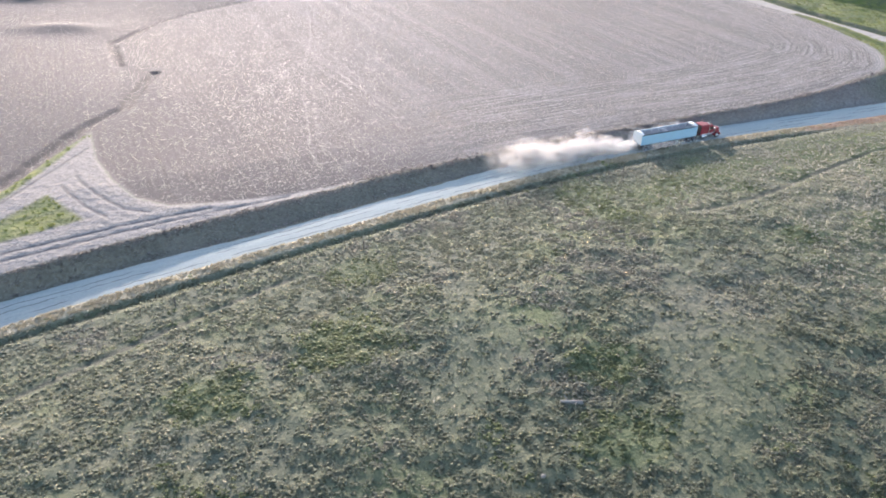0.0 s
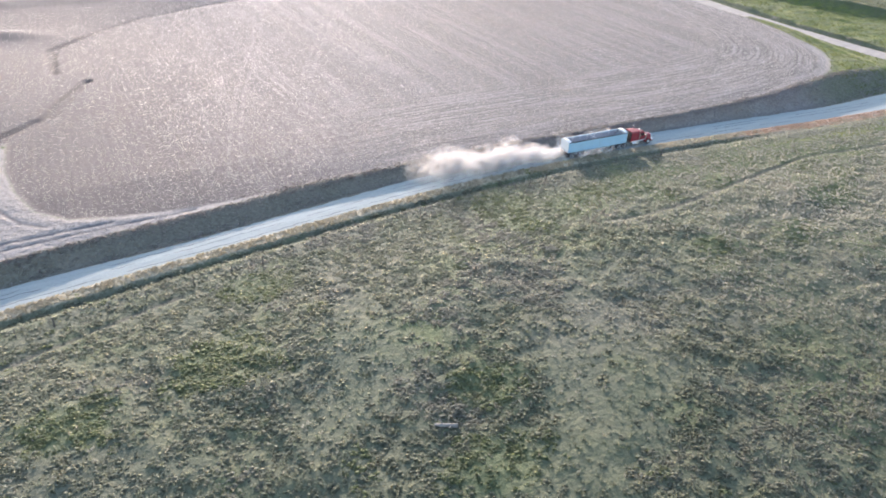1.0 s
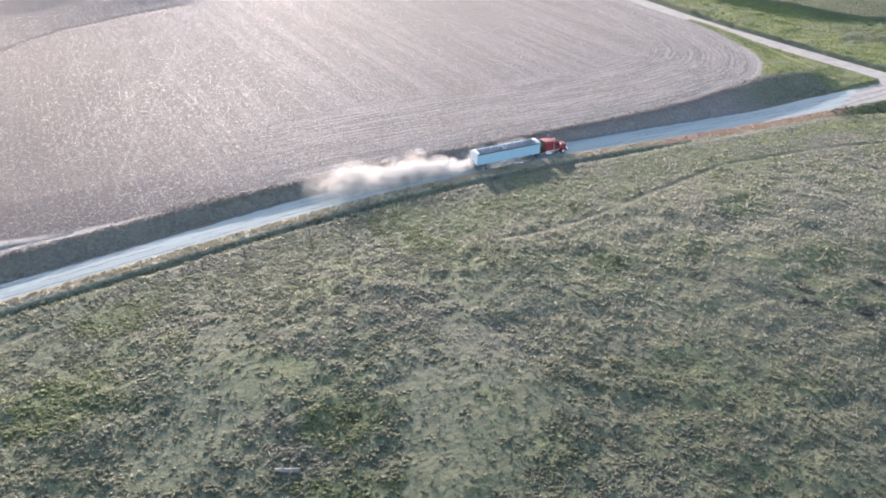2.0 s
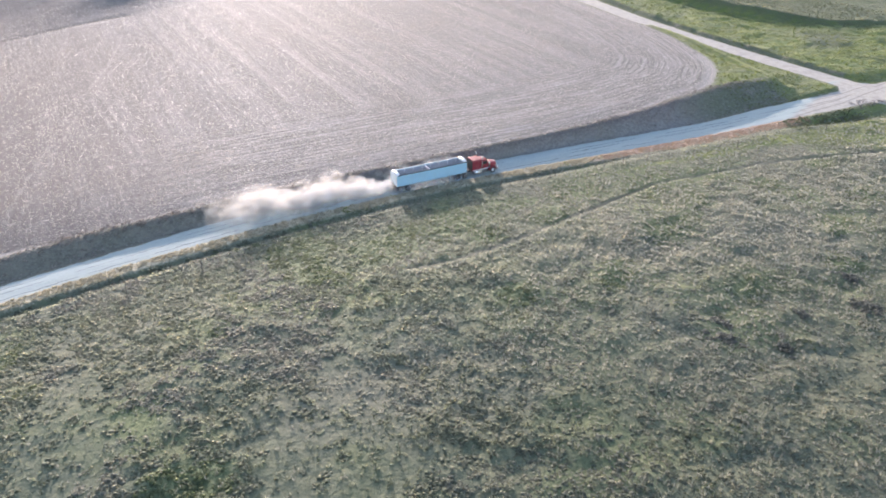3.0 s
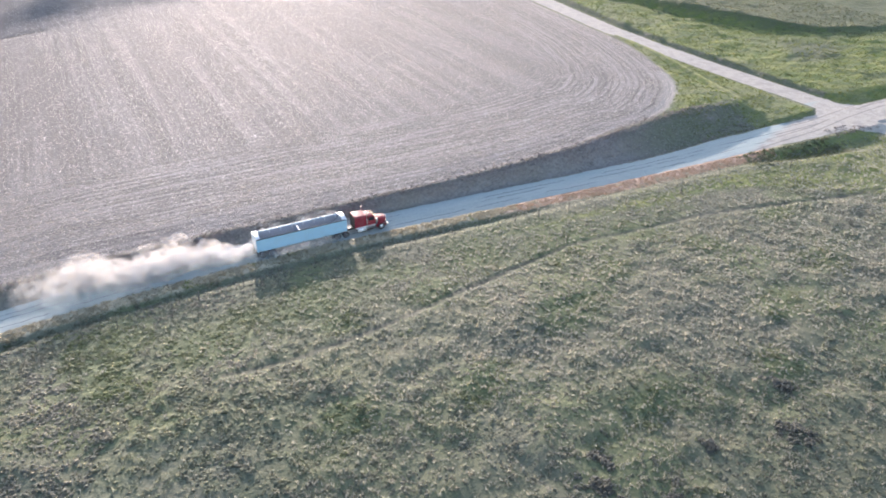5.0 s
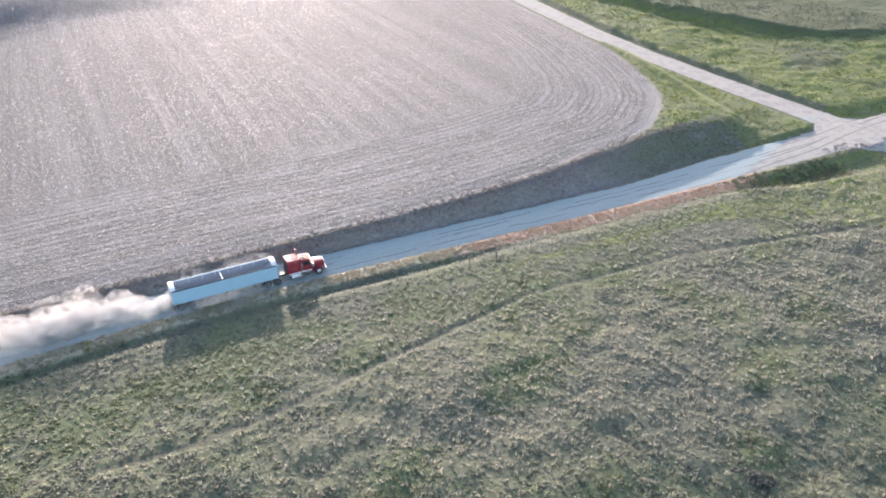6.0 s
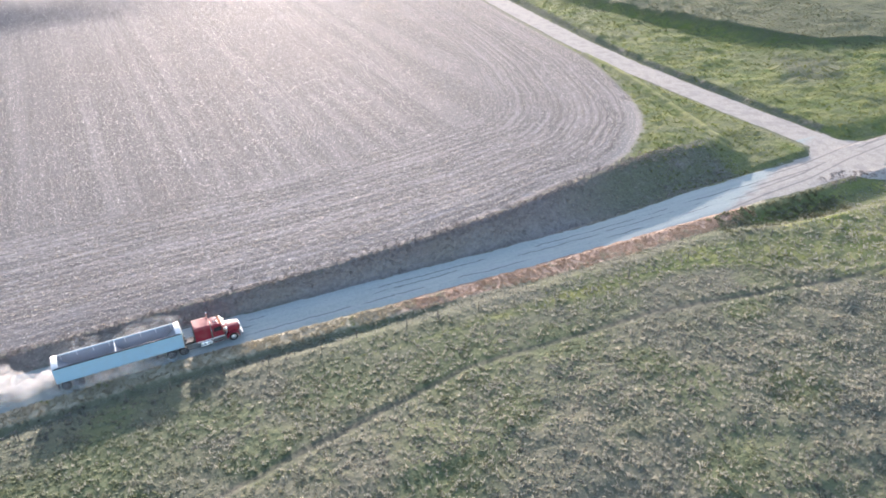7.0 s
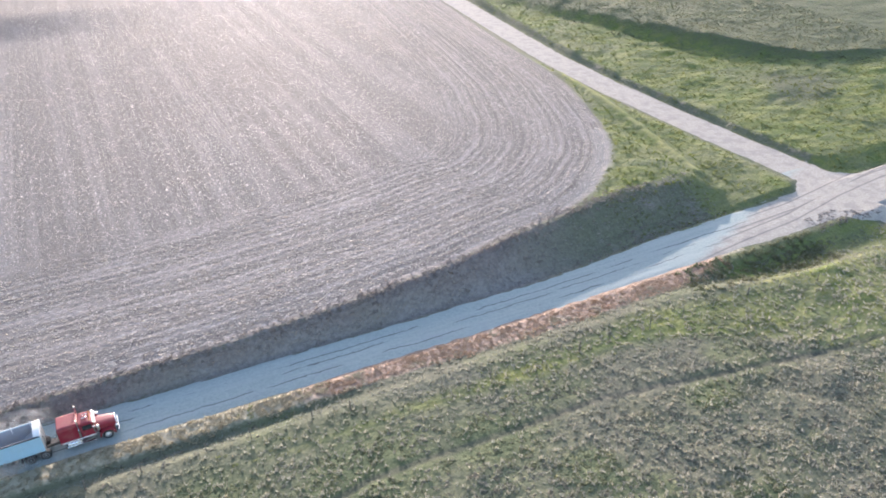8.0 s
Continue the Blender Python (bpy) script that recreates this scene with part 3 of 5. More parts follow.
def land_z(x, y):
    """Height of the ground, one value for each place."""
    r, yn, yf, yc = road_z(x), near_edge(x), far_edge(x), crest(x)
    f, p = field_z(x, y) - 0.18 * smooth(7, 0, y - yc), pasture_z(x, y)
    to_end = smooth(180, 205, x)                       # the near ditch deepens towards the crossing
    # far side: ditch, bank, field
    s = y - yf
    w = np.maximum(yc - yf, 1.2)
    toe = r - 0.25 * smooth(0, 0.8, s)
    fall = smooth(206.5, 211, x)                         # the bank runs out near the crossing
    bank = toe + (f - toe) * smooth(0.12, 1.02, s / w) * (1 - fall) + fall * (0.9 * smooth(0.2, 1.4, s) + (f - toe - 0.9) * (0.35 * smooth(2, 18, s) + 0.65 * smooth(22, 50, s)))
    far = bank + (0.12 + 0.1 * smooth(186, 200, x)) * (bumps(x, y, 1.5, 5) - 0.5) * smooth(0.5, 2, s) * smooth(-0.5, -2.5, inside(x, y, FIELD))
    # near side: verge, ditch, pasture
    s2 = yn - y
    flat = smooth(122, 146, x)
    verge = r + 0.62 * (1 - 0.55 * flat) * (1 - 0.7 * to_end) * smooth(0.1, 0.9, s2) + 0.12 * (bumps(x, y, 1.1, 6) - 0.5) * smooth(0.2, 1, s2)
    low = r + 0.12 + 0.2 * flat - 1.35 * to_end
    near = verge + (low - verge) * smooth(2.9 - 2.4 * to_end, 4.1 + 0.6 * to_end, s2)
    shelf = r + 0.8 + (p - r - 0.8) * smooth(6, 32, s2)
    near = near + (shelf + (p - shelf) * to_end - near) * smooth(3.9 + 2.6 * to_end, 6.3 + 4.1 * to_end, s2)
    z = np.where(s > 0, far, np.where(s2 > 0, near, r))
    # crossing road, with a cut bank on its outer side and grassland beyond
    cz = np.interp(y, (60, 90, 106, 130, 190, 260, 400), (0.6, 1.0, 1.2, 1.3, 1.5, 1.8, 3))
    g = x - cross_x(y)
    east = 2.1 + 0.012 * np.clip(y - 110, 0, 200) + 0.5 * (bumps(x, y, 22, 8) - 0.5) + 0.5 * (bumps(x, y, 5, 9) - 0.5) + 0.34 * (bumps(x, y, 2.2, 15) - 0.5)
    east = east + np.interp(x, (246, 256, 263, 269, 277, 286, 300), (0.6, 2.2, 3.3, 3.2, 1.9, 1.2, 1.0)) * smooth(1.5, np.interp(x, (266, 282), (7.5, 3.5)), inside(x, y, SWALE) + np.interp(x, (262, 282), (4.0, 1.0)) + 2.4 * (bumps(x, y, 12, 14) - 0.5))
    north = smooth(0.5, 7, y - yf)
    east_z = cz + (np.where(north > 0, east, cz) - cz) * smooth(3.9, 5.6, g) * north
    east_z = np.where(y < yn, cz + (p - cz) * smooth(4, 12, g), east_z)
    z = np.where(g > 0, np.where((s <= 0) & (s2 <= 0), r + (cz - r) * 0, east_z), z)
    on = smooth(9.0, 3.6, np.abs(g)) * (g <= 0) * smooth(-4, 6, y - yf)
    z = z + (cz - z) * on
    on_south = smooth(9.0, 3.6, np.abs(g)) * (g <= 0) * smooth(2, 7, yn - y)
    z = z + (cz - z) * on_south
    z = z + (cz - z) * smooth(1.5, 0.0, -road_in(x, y)) * smooth(206, 214, x) * (s > 0) * (g <= 0)
    z = z + 0.8 * smooth(2.0, 0.2, near_line(x, y, BERM))
    for line in PATHS:
        z = z - 0.17 * smooth(0.85, 0.2, near_line(x, y, line) + 0.6 * (bumps(x, y, 2.4, 4) - 0.5))
    for kx, ky, kh in SHADE_KNOLLS:
        z = z + kh * np.exp(-((x - kx) / 11) ** 2 - ((y - ky) / 6) ** 2)
    for line in DRAINS:
        z = z - (0.55 - 0.4 * smooth(10, 25, x) * smooth(225, 245, y)) * smooth(2.2, 0.3, near_line(x, y, line) + 0.8 * (bumps(x, y, 3, 4) - 0.5))
    return z


def road_in(x, y):
    """Distance inside the gravel, positive on it."""
    main = np.minimum(y - near_edge(x), far_edge(x) - y)
    cross = np.where(y > -300, 3.8 - np.abs(x - cross_x(y)), -9)
    pad = 8.0 - np.hypot((x - 228.5) * 0.9, y - 101)
    both = np.maximum(np.maximum(main, cross), pad)
    k = 5.0                                           # round the corners where the roads meet
    h = np.clip(0.5 + 0.5 * (main - cross) / k, 0, 1)
    return np.maximum(both, cross + (main - cross) * h + k * h * (1 - h))


def sheet(name, xs, ys, z, keep, attributes, material, label, category):
    """A mesh of the kept cells of a grid."""
    nx, ny = len(xs), len(ys)
    gx, gy = np.meshgrid(xs, ys)
    index = np.arange(nx * ny).reshape(ny, nx)
    quads = np.stack([index[:-1, :-1], index[:-1, 1:], index[1:, 1:], index[1:, :-1]], -1)[keep]
    used, quads = np.unique(quads.ravel(), return_inverse=True)
    co = np.stack([gx.ravel(), gy.ravel(), z.ravel()], -1)[used]
    me = raw_mesh(name, co, quads.reshape(-1, 4), material)
    for key, values in attributes.items():
        me.attributes.new(key, "FLOAT", "POINT").data.foreach_set("value", values.ravel()[used].astype(np.float32))
    me.polygons.foreach_set("use_smooth", np.ones(len(me.polygons), bool))
    return tagged(new(name, me), label, category, kind="structure")


def raw_mesh(name, co, faces, material):
    """A mesh from arrays: places, and faces that all have the same number of corners."""
    me = bpy.data.meshes.new(name)
    n, k = faces.shape
    me.vertices.add(len(co))
    me.vertices.foreach_set("co", np.asarray(co, np.float32).ravel())
    me.loops.add(n * k)
    me.loops.foreach_set("vertex_index", faces.astype(np.int32).ravel())
    me.polygons.add(n)
    me.polygons.foreach_set("loop_start", np.arange(0, n * k, k, dtype=np.int32))
    me.update(calc_edges=True)
    me.materials.append(material)
    return me


def spread(a, b, step):
    return np.linspace(a, b, int(round((b - a) / step)) + 1)


def build_land():
    far_out = 340 + np.cumsum(8 * 1.32 ** np.arange(19))
    xs = np.concatenate([-40 - (far_out - 340)[::-1], spread(-40, -20, 0.6)[:-1], spread(-20, 30, 0.32)[:-1], spread(30, 330, 0.62), far_out - 10])
    ys = np.concatenate([10 - (far_out - 340)[::-1], spread(10, 84, 0.62)[:-1], spread(84, 122, 0.4)[:-1], spread(122, 152, 0.5)[:-1], spread(152, 200, 0.75)[:-1], spread(200, 340, 1.3), far_out])
    x, y = np.meshgrid(xs, ys)
    z = land_z(x, y)
    road = road_in(x, y)
    z = z - 0.09 * smooth(0.1, 0.9, road)                # the bed under the gravel
    field, dirt = inside(x, y, FIELD), inside(x, y, DIRT)
    clover = inside(x, y, CLOVER)
    dirt = np.minimum(dirt, -clover)
    field = np.where((x > 250), -9, field)
    rim = 2.0 - np.abs(field - 1.2)                     # bare headland round the corner of the field
    rim = np.where((x > 150) & (x < 206) & (y < 139), rim - 2.5 * smooth(192, 170, x), -2)
    dirt = np.maximum(dirt, rim * 0.6 - 0.2)
    s, s2 = y - far_edge(x), near_edge(x) - y
    g = x - cross_x(y)
    bank = np.minimum.reduce([s * 0.8, -field * 0.8, (204 - x) * 0.3, (crest(x) + 0.4 - y) * 0.8])
    # Strip on the crossing road's outer cut bank: its shade put into the colour
    bank = np.maximum(bank, np.where(y > 113, 0.7 - np.abs(g - 4.8), -3))
    verge = np.where(x < 200, np.minimum(s2 + 0.5, 3.2 + 0.8 * smooth(140, 165, x) - 3.5 * smooth(184, 197, x) - s2), -3)
    verge = np.maximum.reduce([verge])
    lush = np.maximum.reduce([inside(x, y, CORNER), (1.0 - near_line(x, y, LANE_EDGE)) * 1.6, inside(x, y, [(188, 97), (226, 97), (226, 86), (192, 88)]) - 1.3, np.where(y > 106, g - 3.8, -9), clover, smooth(150, 195, x) * 1.9 - 2.2 + inside(x, y, [(112, 91), (130, 90.5), (150, 91), (175, 92), (187, 89), (225, 89), (225, 60), (205, 64), (194, 72), (186, 78), (175, 84), (150, 84.5), (128, 86), (112, 89)])])
    lush = np.where(np.abs(lush) < 0.001, 0, lush)
    path = np.maximum.reduce([0.55 - near_line(x, y, line) for line in PATHS])
    gully = np.maximum.reduce([1.9 - 0.9 * smooth(20, 35, x) - near_line(x, y, line) for line in DRAINS])
    rut = np.maximum.reduce([0.34 - near_line(x, y, line) for line in RUTS])
    lanes = np.minimum(inside(x, y, DIRT), -clover)
    z = z - 0.14 * smooth(-0.15, 0.25, rut) * smooth(-0.5, 0.5, lanes)
    data = dict(field=field, tramline=np.clip(np.minimum.reduce([near_line(x, y, line) for line in TRAMLINES]), 0, 9), dirt=np.clip(dirt, -3, 3), bank=np.clip(bank, -3, 3), verge=np.clip(verge, -3, 3), lush=np.clip(lush, -4, 4),
                green_bank=smooth(163, 184, x), rise=np.clip(s / np.maximum(crest(x) - far_edge(x), 1.2), -1, 2),
                faded=np.clip(np.maximum(inside(x, y, SWALE), inside(x, y, [(261, 151), (281, 143), (261, 130), (250, 135)])), -4, 4), rust=smooth(118, 146, x) * smooth(200, 190, x) * smooth(5.2, 4.4, s2), live=np.clip(np.maximum.reduce([1.3 - np.hypot(x - cx, (y - cy) * 1.3) / r for cx, cy, r in GREEN_SPOTS]), -2, 2), bare=np.clip(np.maximum.reduce([inside(x, y, spot) for spot in BARE_SPOTS]), -4, 4), path=np.clip(path, -2, 2), ridge=np.clip(np.maximum(0.95 - near_line(x, y, BERM), 1.3 - near_line(x, y, PALE_RIDGE)), -2, 2), gully=np.clip(gully, -3, 3), rut=np.clip(rut, -2, 2))
    mid = lambda v: (v[:-1, :-1] + v[1:, 1:]) / 2
    is_lane = mid(lanes) > 0
    is_field = (mid(field) > 0) & ~is_lane
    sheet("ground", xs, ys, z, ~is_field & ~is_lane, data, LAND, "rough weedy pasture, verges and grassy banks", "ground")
    sheet("field", xs, ys, z, is_field, data, LAND, "harvested field with pale stubble and crop residue", "field")
    sheet("farm_lane", xs, ys, z, is_lane, data, LAND, "dry dirt farm lane with curved wheel ruts", "lane")


def build_roads():
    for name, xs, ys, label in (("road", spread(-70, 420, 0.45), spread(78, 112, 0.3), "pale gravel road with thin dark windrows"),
                                ("crossing_road", spread(218, 300, 0.45), spread(111.9, 330, 0.5), "pale sunlit gravel side road"),
                                ("crossing_road_south", spread(218, 245, 0.45), spread(30, 78.1, 0.5), "pale gravel side road beyond the crossing")):
        x, y = np.meshgrid(xs, ys)
        d = road_in(x, y)
        rag = d + 0.5 * (bumps(x, y, 0.9, 11) - 0.5) + 0.35 * (bumps(x, y, 7.0, 12) - 0.5)
        lateral = np.where(x < 236, y - (near_edge(x) + far_edge(x)) / 2, 9) if name == "road" else np.full(x.shape, 9.0)
        crown = 0.07 * smooth(0, 3, d)
        ridge = 0.03 * (bumps(x * 0.12, y, 0.55, 13) - 0.5)
        z = land_z(x, y) + np.clip(0.10 * rag, -0.35, 0.03) + crown * 0.5 + ridge * smooth(0.2, 1, d)
        mid = (d[:-1, :-1] + d[1:, 1:]) / 2
        sheet(name, xs, ys, z, mid > -0.8, dict(lateral=lateral, track=np.minimum.reduce([near_line(x, y, line) for line in TRACKS]), pale=smooth(186, 212, x + 2.5 * (100 - y)) if name == "road" else np.ones(x.shape)), GRAVEL, label, "road")


build_land()
build_roads()

# ---- builders ----
def part(name, bm, material, parent=None, label="", smooth_faces=False):
    """Links a bmesh as one mesh object under a thing or a part."""
    me = bpy.data.meshes.new(name)
    bmesh.ops.recalc_face_normals(bm, faces=bm.faces)
    bm.to_mesh(me)
    bm.free()
    me.materials.append(material)
    if smooth_faces:
        me.polygons.foreach_set("use_smooth", np.ones(len(me.polygons), bool))
    ob = new(name, me)
    ob.parent = parent
    return tagged(ob, label)


def box(x0, x1, y0, y1, z0, z1, bevel=0.02, bm=None, taper=None):
    """A bevelled box; taper moves the top: (front, back, sides) inwards."""
    own = bm or bmesh.new()
    tf, tb, ts = taper or (0, 0, 0)
    v = [own.verts.new(p) for p in ((x0, y0, z0), (x1, y0, z0), (x1, y1, z0), (x0, y1, z0),
                                    (x0 + tb, y0 + ts, z1), (x1 - tf, y0 + ts, z1), (x1 - tf, y1 - ts, z1), (x0 + tb, y1 - ts, z1))]
    fs = [own.faces.new([v[i] for i in f]) for f in ((3, 2, 1, 0), (4, 5, 6, 7), (0, 1, 5, 4), (1, 2, 6, 5), (2, 3, 7, 6), (3, 0, 4, 7))]
    if bevel:
        edges = list({e for f in fs for e in f.edges})
        bmesh.ops.bevel(own, geom=edges, offset=bevel, segments=2, affect="EDGES", profile=0.6)
    return own


def tube(points, radius, sides=10, bm=None, caps=True):
    """A round bar along points; radius is one number or one for each point."""
    own = bm or bmesh.new()
    pts = [Vector(p) for p in points]
    rad = radius if isinstance(radius, (list, tuple)) else [radius] * len(pts)
    rings = []
    for i, p in enumerate(pts):
        way = (pts[min(i + 1, len(pts) - 1)] - pts[max(i - 1, 0)]).normalized()
        a = way.orthogonal().normalized() if abs(way.z) > 0.9 else way.cross(Vector((0, 0, 1))).normalized()
        b = way.cross(a)
        rings.append([own.verts.new(p + rad[i] * (a * math.cos(2 * math.pi * k / sides) + b * math.sin(2 * math.pi * k / sides))) for k in range(sides)])
    for r, q in zip(rings, rings[1:]):
        for k in range(sides):
            own.faces.new((r[k], r[(k + 1) % sides], q[(k + 1) % sides], q[k]))
    if caps:
        own.faces.new(rings[0][::-1])
        own.faces.new(rings[-1])
    return own


def lathe(profile, at, sides=20, bm=None):
    """Turns (offset along y, radius) pairs round the y axis through at."""
    own = bm or bmesh.new()
    rings = [[own.verts.new((at[0] + r * math.cos(2 * math.pi * k / sides), at[1] + o, at[2] + r * math.sin(2 * math.pi * k / sides))) for k in range(sides)] for o, r in profile]
    for r, q in zip(rings, rings[1:]):
        for k in range(sides):
            own.faces.new((r[k], r[(k + 1) % sides], q[(k + 1) % sides], q[k]))
    own.faces.new(rings[0][::-1])
    own.faces.new(rings[-1])
    return own


def loft(sections, bm=None):
    """A skin over closed sections with the same number of points, with its ends closed."""
    own = bm or bmesh.new()
    rings = [[own.verts.new(p) for p in s] for s in sections]
    n = len(rings[0])
    for r, q in zip(rings, rings[1:]):
        for k in range(n):
            own.faces.new((r[k], r[(k + 1) % n], q[(k + 1) % n], q[k]))
    own.faces.new(rings[0][::-1])
    own.faces.new(rings[-1])
    return own


def wheel(x, y, side, parent, width=0.28, radius=0.52, dish=True):
    """One wheel of a truck; side is +1 or -1, the way its outer face looks."""
    o = lambda v: side * v
    tyre = part("tyre", lathe([(o(-width / 2), radius * 0.6), (o(-width / 2), radius * 0.93), (o(-width / 2 + 0.04), radius), (o(width / 2 - 0.04), radius), (o(width / 2), radius * 0.93), (o(width / 2), radius * 0.6)], (x, y, radius)), RUBBER, None, smooth_faces=False)
    hub = Vector((x, y, radius))
    tyre.name = "wheel"
    tyre.parent = parent
    tag = "dusty black truck tyre on a bright alloy rim"
    tagged(tyre, tag)
    deep = -0.09 if dish else 0.06
    part("rim", lathe([(o(width / 2 - 0.02), radius * 0.61), (o(width / 2 + 0.012), radius * 0.6), (o(width / 2 + 0.012), radius * 0.54), (o(width / 2 + deep), radius * 0.45), (o(width / 2 + deep), radius * 0.24), (o(width / 2 + deep + 0.08), radius * 0.22), (o(width / 2 + deep + 0.1), radius * 0.1)], hub), ALLOY, tyre, "bright alloy rim", True)
    return tyre


# ---- the truck: a red tractor unit and a pale blue grain trailer ----
def build_tractor(at):
    truck = tagged(new("semi_truck"), "red long-nosed semi truck with sleeper cab, chrome stacks, towing a trailer", "truck")
    truck.matrix_world = at
    # frame and running gear; the front axle is at x = 0
    frame_rails = box(-8.0, 0.7, -0.45, -0.33, 0.72, 0.98, 0.01)
    box(-8.0, 0.7, 0.33, 0.45, 0.72, 0.98, 0.01, frame_rails)
    for cx in (-7.9, -6.6, -4.6, -3.0, 0.4):
        box(cx, cx + 0.12, -0.34, 0.34, 0.76, 0.94, 0, frame_rails)
    for cx in (-5.9, -7.3, 0.0):
        tube([(cx, -0.95, 0.52), (cx, 0.95, 0.52)], 0.08, 8, frame_rails)
    part("chassis", frame_rails, BLACK, truck, "black steel frame rails and axles")
    part("fifth_wheel", box(-7.05, -6.15, -0.5, 0.5, 0.99, 1.12, 0.03), BLACK, truck, "black greasy coupling plate")
    for side in (-1, 1):
        wheel(0.0, side * 1.02, side, truck, dish=False)
        for cx in (-5.9, -7.3):
            wheel(cx, side * 0.98, side, truck, width=0.52)
    # hood with a raised middle, narrowing to the grille
    sec = lambda x, w, top, low: [(x, -w, low), (x, -w, top - 0.18), (x, -w * 0.8, top - 0.03), (x, -w * 0.35, top + 0.02), (x, w * 0.35, top + 0.02), (x, w * 0.8, top - 0.03), (x, w, top - 0.18), (x, w, low)]
    part("hood", loft([sec(-1.0, 0.86, 1.98, 1.0), sec(-0.3, 0.78, 1.93, 0.98), sec(0.5, 0.68, 1.84, 0.95), sec(0.95, 0.62, 1.76, 0.92)]), RED, truck, "glossy red long hood")
    part("grille", box(0.93, 1.03, -0.56, 0.56, 0.85, 1.70, 0.03), CHROME, truck, "upright chrome grille")
    for k in range(9):
        y = -0.46 + k * 0.115
        part("grille_bar", box(1.02, 1.045, y - 0.022, y + 0.022, 0.95, 1.62, 0), BLACK, truck)
    part("hood_trim", box(0.93, 0.99, -0.6, 0.6, 1.70, 1.78, 0.02), CHROME, truck, "chrome hood crown")
    for side in (-1, 1):
        arch = bmesh.new()
        steps = 9
        outer = [(0.78 * math.cos(math.pi * k / (steps - 1)) * 1.02, 0.55 + 0.72 * math.sin(math.pi * k / (steps - 1))) for k in range(steps)]
        inner = [(0.64 * math.cos(math.pi * k / (steps - 1)), 0.55 + 0.6 * math.sin(math.pi * k / (steps - 1))) for k in range(steps)]
        for (ox, oz), (ix, iz), (px, pz), (jx, jz) in zip(outer, inner, outer[1:], inner[1:]):
            y0, y1 = side * 0.62, side * 1.22
            v = [arch.verts.new(p) for p in ((ox, y0, oz), (ox, y1, oz), (px, y1, pz), (px, y0, pz), (ix, y0, iz), (ix, y1, iz), (jx, y1, jz), (jx, y0, jz))]
            for f in ((0, 1, 2, 3), (7, 6, 5, 4), (1, 5, 6, 2), (0, 3, 7, 4)):
                arch.faces.new([v[i] for i in f])
        bmesh.ops.remove_doubles(arch, verts=arch.verts, dist=0.001)
        part("fender", arch, RED, truck, "rounded red front fender")
        light = part("headlight", box(0.78, 0.96, side * 0.78 - 0.17, side * 0.78 + 0.17, 1.06, 1.28, 0.04), CHROME, truck, "twin headlight in a chrome pod")
        for at in (-0.08, 0.08):
            part("lens", box(0.955, 0.975, side * 0.78 + at - 0.07, side * 0.78 + at + 0.07, 1.09, 1.25, 0.005), LAMP, light)
        part("air_cleaner", tube([(-0.72, side * 1.0, 1.12), (-0.72, side * 1.0, 1.98), (-0.72, side * 1.0, 2.08)], [0.19, 0.19, 0.12], 14), CHROME, truck, "chrome air cleaner canister", True)
        stack = part("exhaust_stack", tube([(-2.42, side * 1.12, 0.95), (-2.42, side * 1.12, 3.4), (-2.44, side * 1.12, 3.55)], 0.075, 12), CHROME, truck, "tall chrome exhaust stack", True)
        part("heat_shield", box(-2.53, -2.32, side * 1.12 - 0.12, side * 1.12 + 0.12, 1.3, 2.3, 0.05), CHROME, stack)
        tank = part("fuel_tank", tube([(-3.9, side * 0.88, 0.68), (-2.5, side * 0.88, 0.68)], 0.31, 18), CHROME, truck, "polished cylindrical fuel tank", True)
        for sx in (-3.7, -3.2, -2.7):
            part("tank_strap", tube([(sx - 0.03, side * 0.88, 0.68), (sx + 0.03, side * 0.88, 0.68)], 0.325, 18), ALLOY, tank)
        part("running_board", box(-4.0, -1.15, side * 1.2 - 0.09, side * 1.2 + 0.09, 0.44, 0.56, 0.02), CHROME, truck, "bright running board")
        part("sill_trim", box(-4.25, -1.0, side * 1.12 - 0.02, side * 1.12 + 0.02, 1.04, 1.18, 0.01), WHITE, truck, "white stripe along the sill")
        mirror = part("mirror", box(-1.08, -0.98, side * 1.36 - 0.1, side * 1.36 + 0.1, 1.75, 2.35, 0.03), CHROME, truck, "tall chrome wing mirror")
        for z in (1.8, 2.3):
            part("mirror_arm", tube([(-1.05, side * 1.04, z), (-1.03, side * 1.36, z)], 0.018, 6), CHROME, mirror)
        door = part("door", box(-2.18, -1.12, side * 1.06 - 0.012, side * 1.06 + 0.012, 1.02, 1.9, 0.006), RED, truck, "red cab door")
        part("door_handle", box(-2.08, -1.9, side * 1.08 - 0.015, side * 1.08 + 0.015, 1.55, 1.6, 0.005), CHROME, door)
        part("side_window", box(-2.1, -1.2, side * 1.05 - 0.015, side * 1.05 + 0.015, 1.93, 2.5, 0.01), GLASS, truck, "dark side window")
        part("mud_flap", box(-8.06, -8.03, side * 0.98 - 0.3, side * 0.98 + 0.3, 0.2, 0.95, 0.005), BLACK, truck, "black mud flap")
        part("rear_lamp", box(-8.08, -8.04, side * 0.6 - 0.08, side * 0.6 + 0.08, 0.82, 0.92, 0.01), AMBER, truck)
    part("bumper", box(1.0, 1.16, -1.2, 1.2, 0.42, 0.86, 0.05), CHROME, truck, "deep chrome bumper")
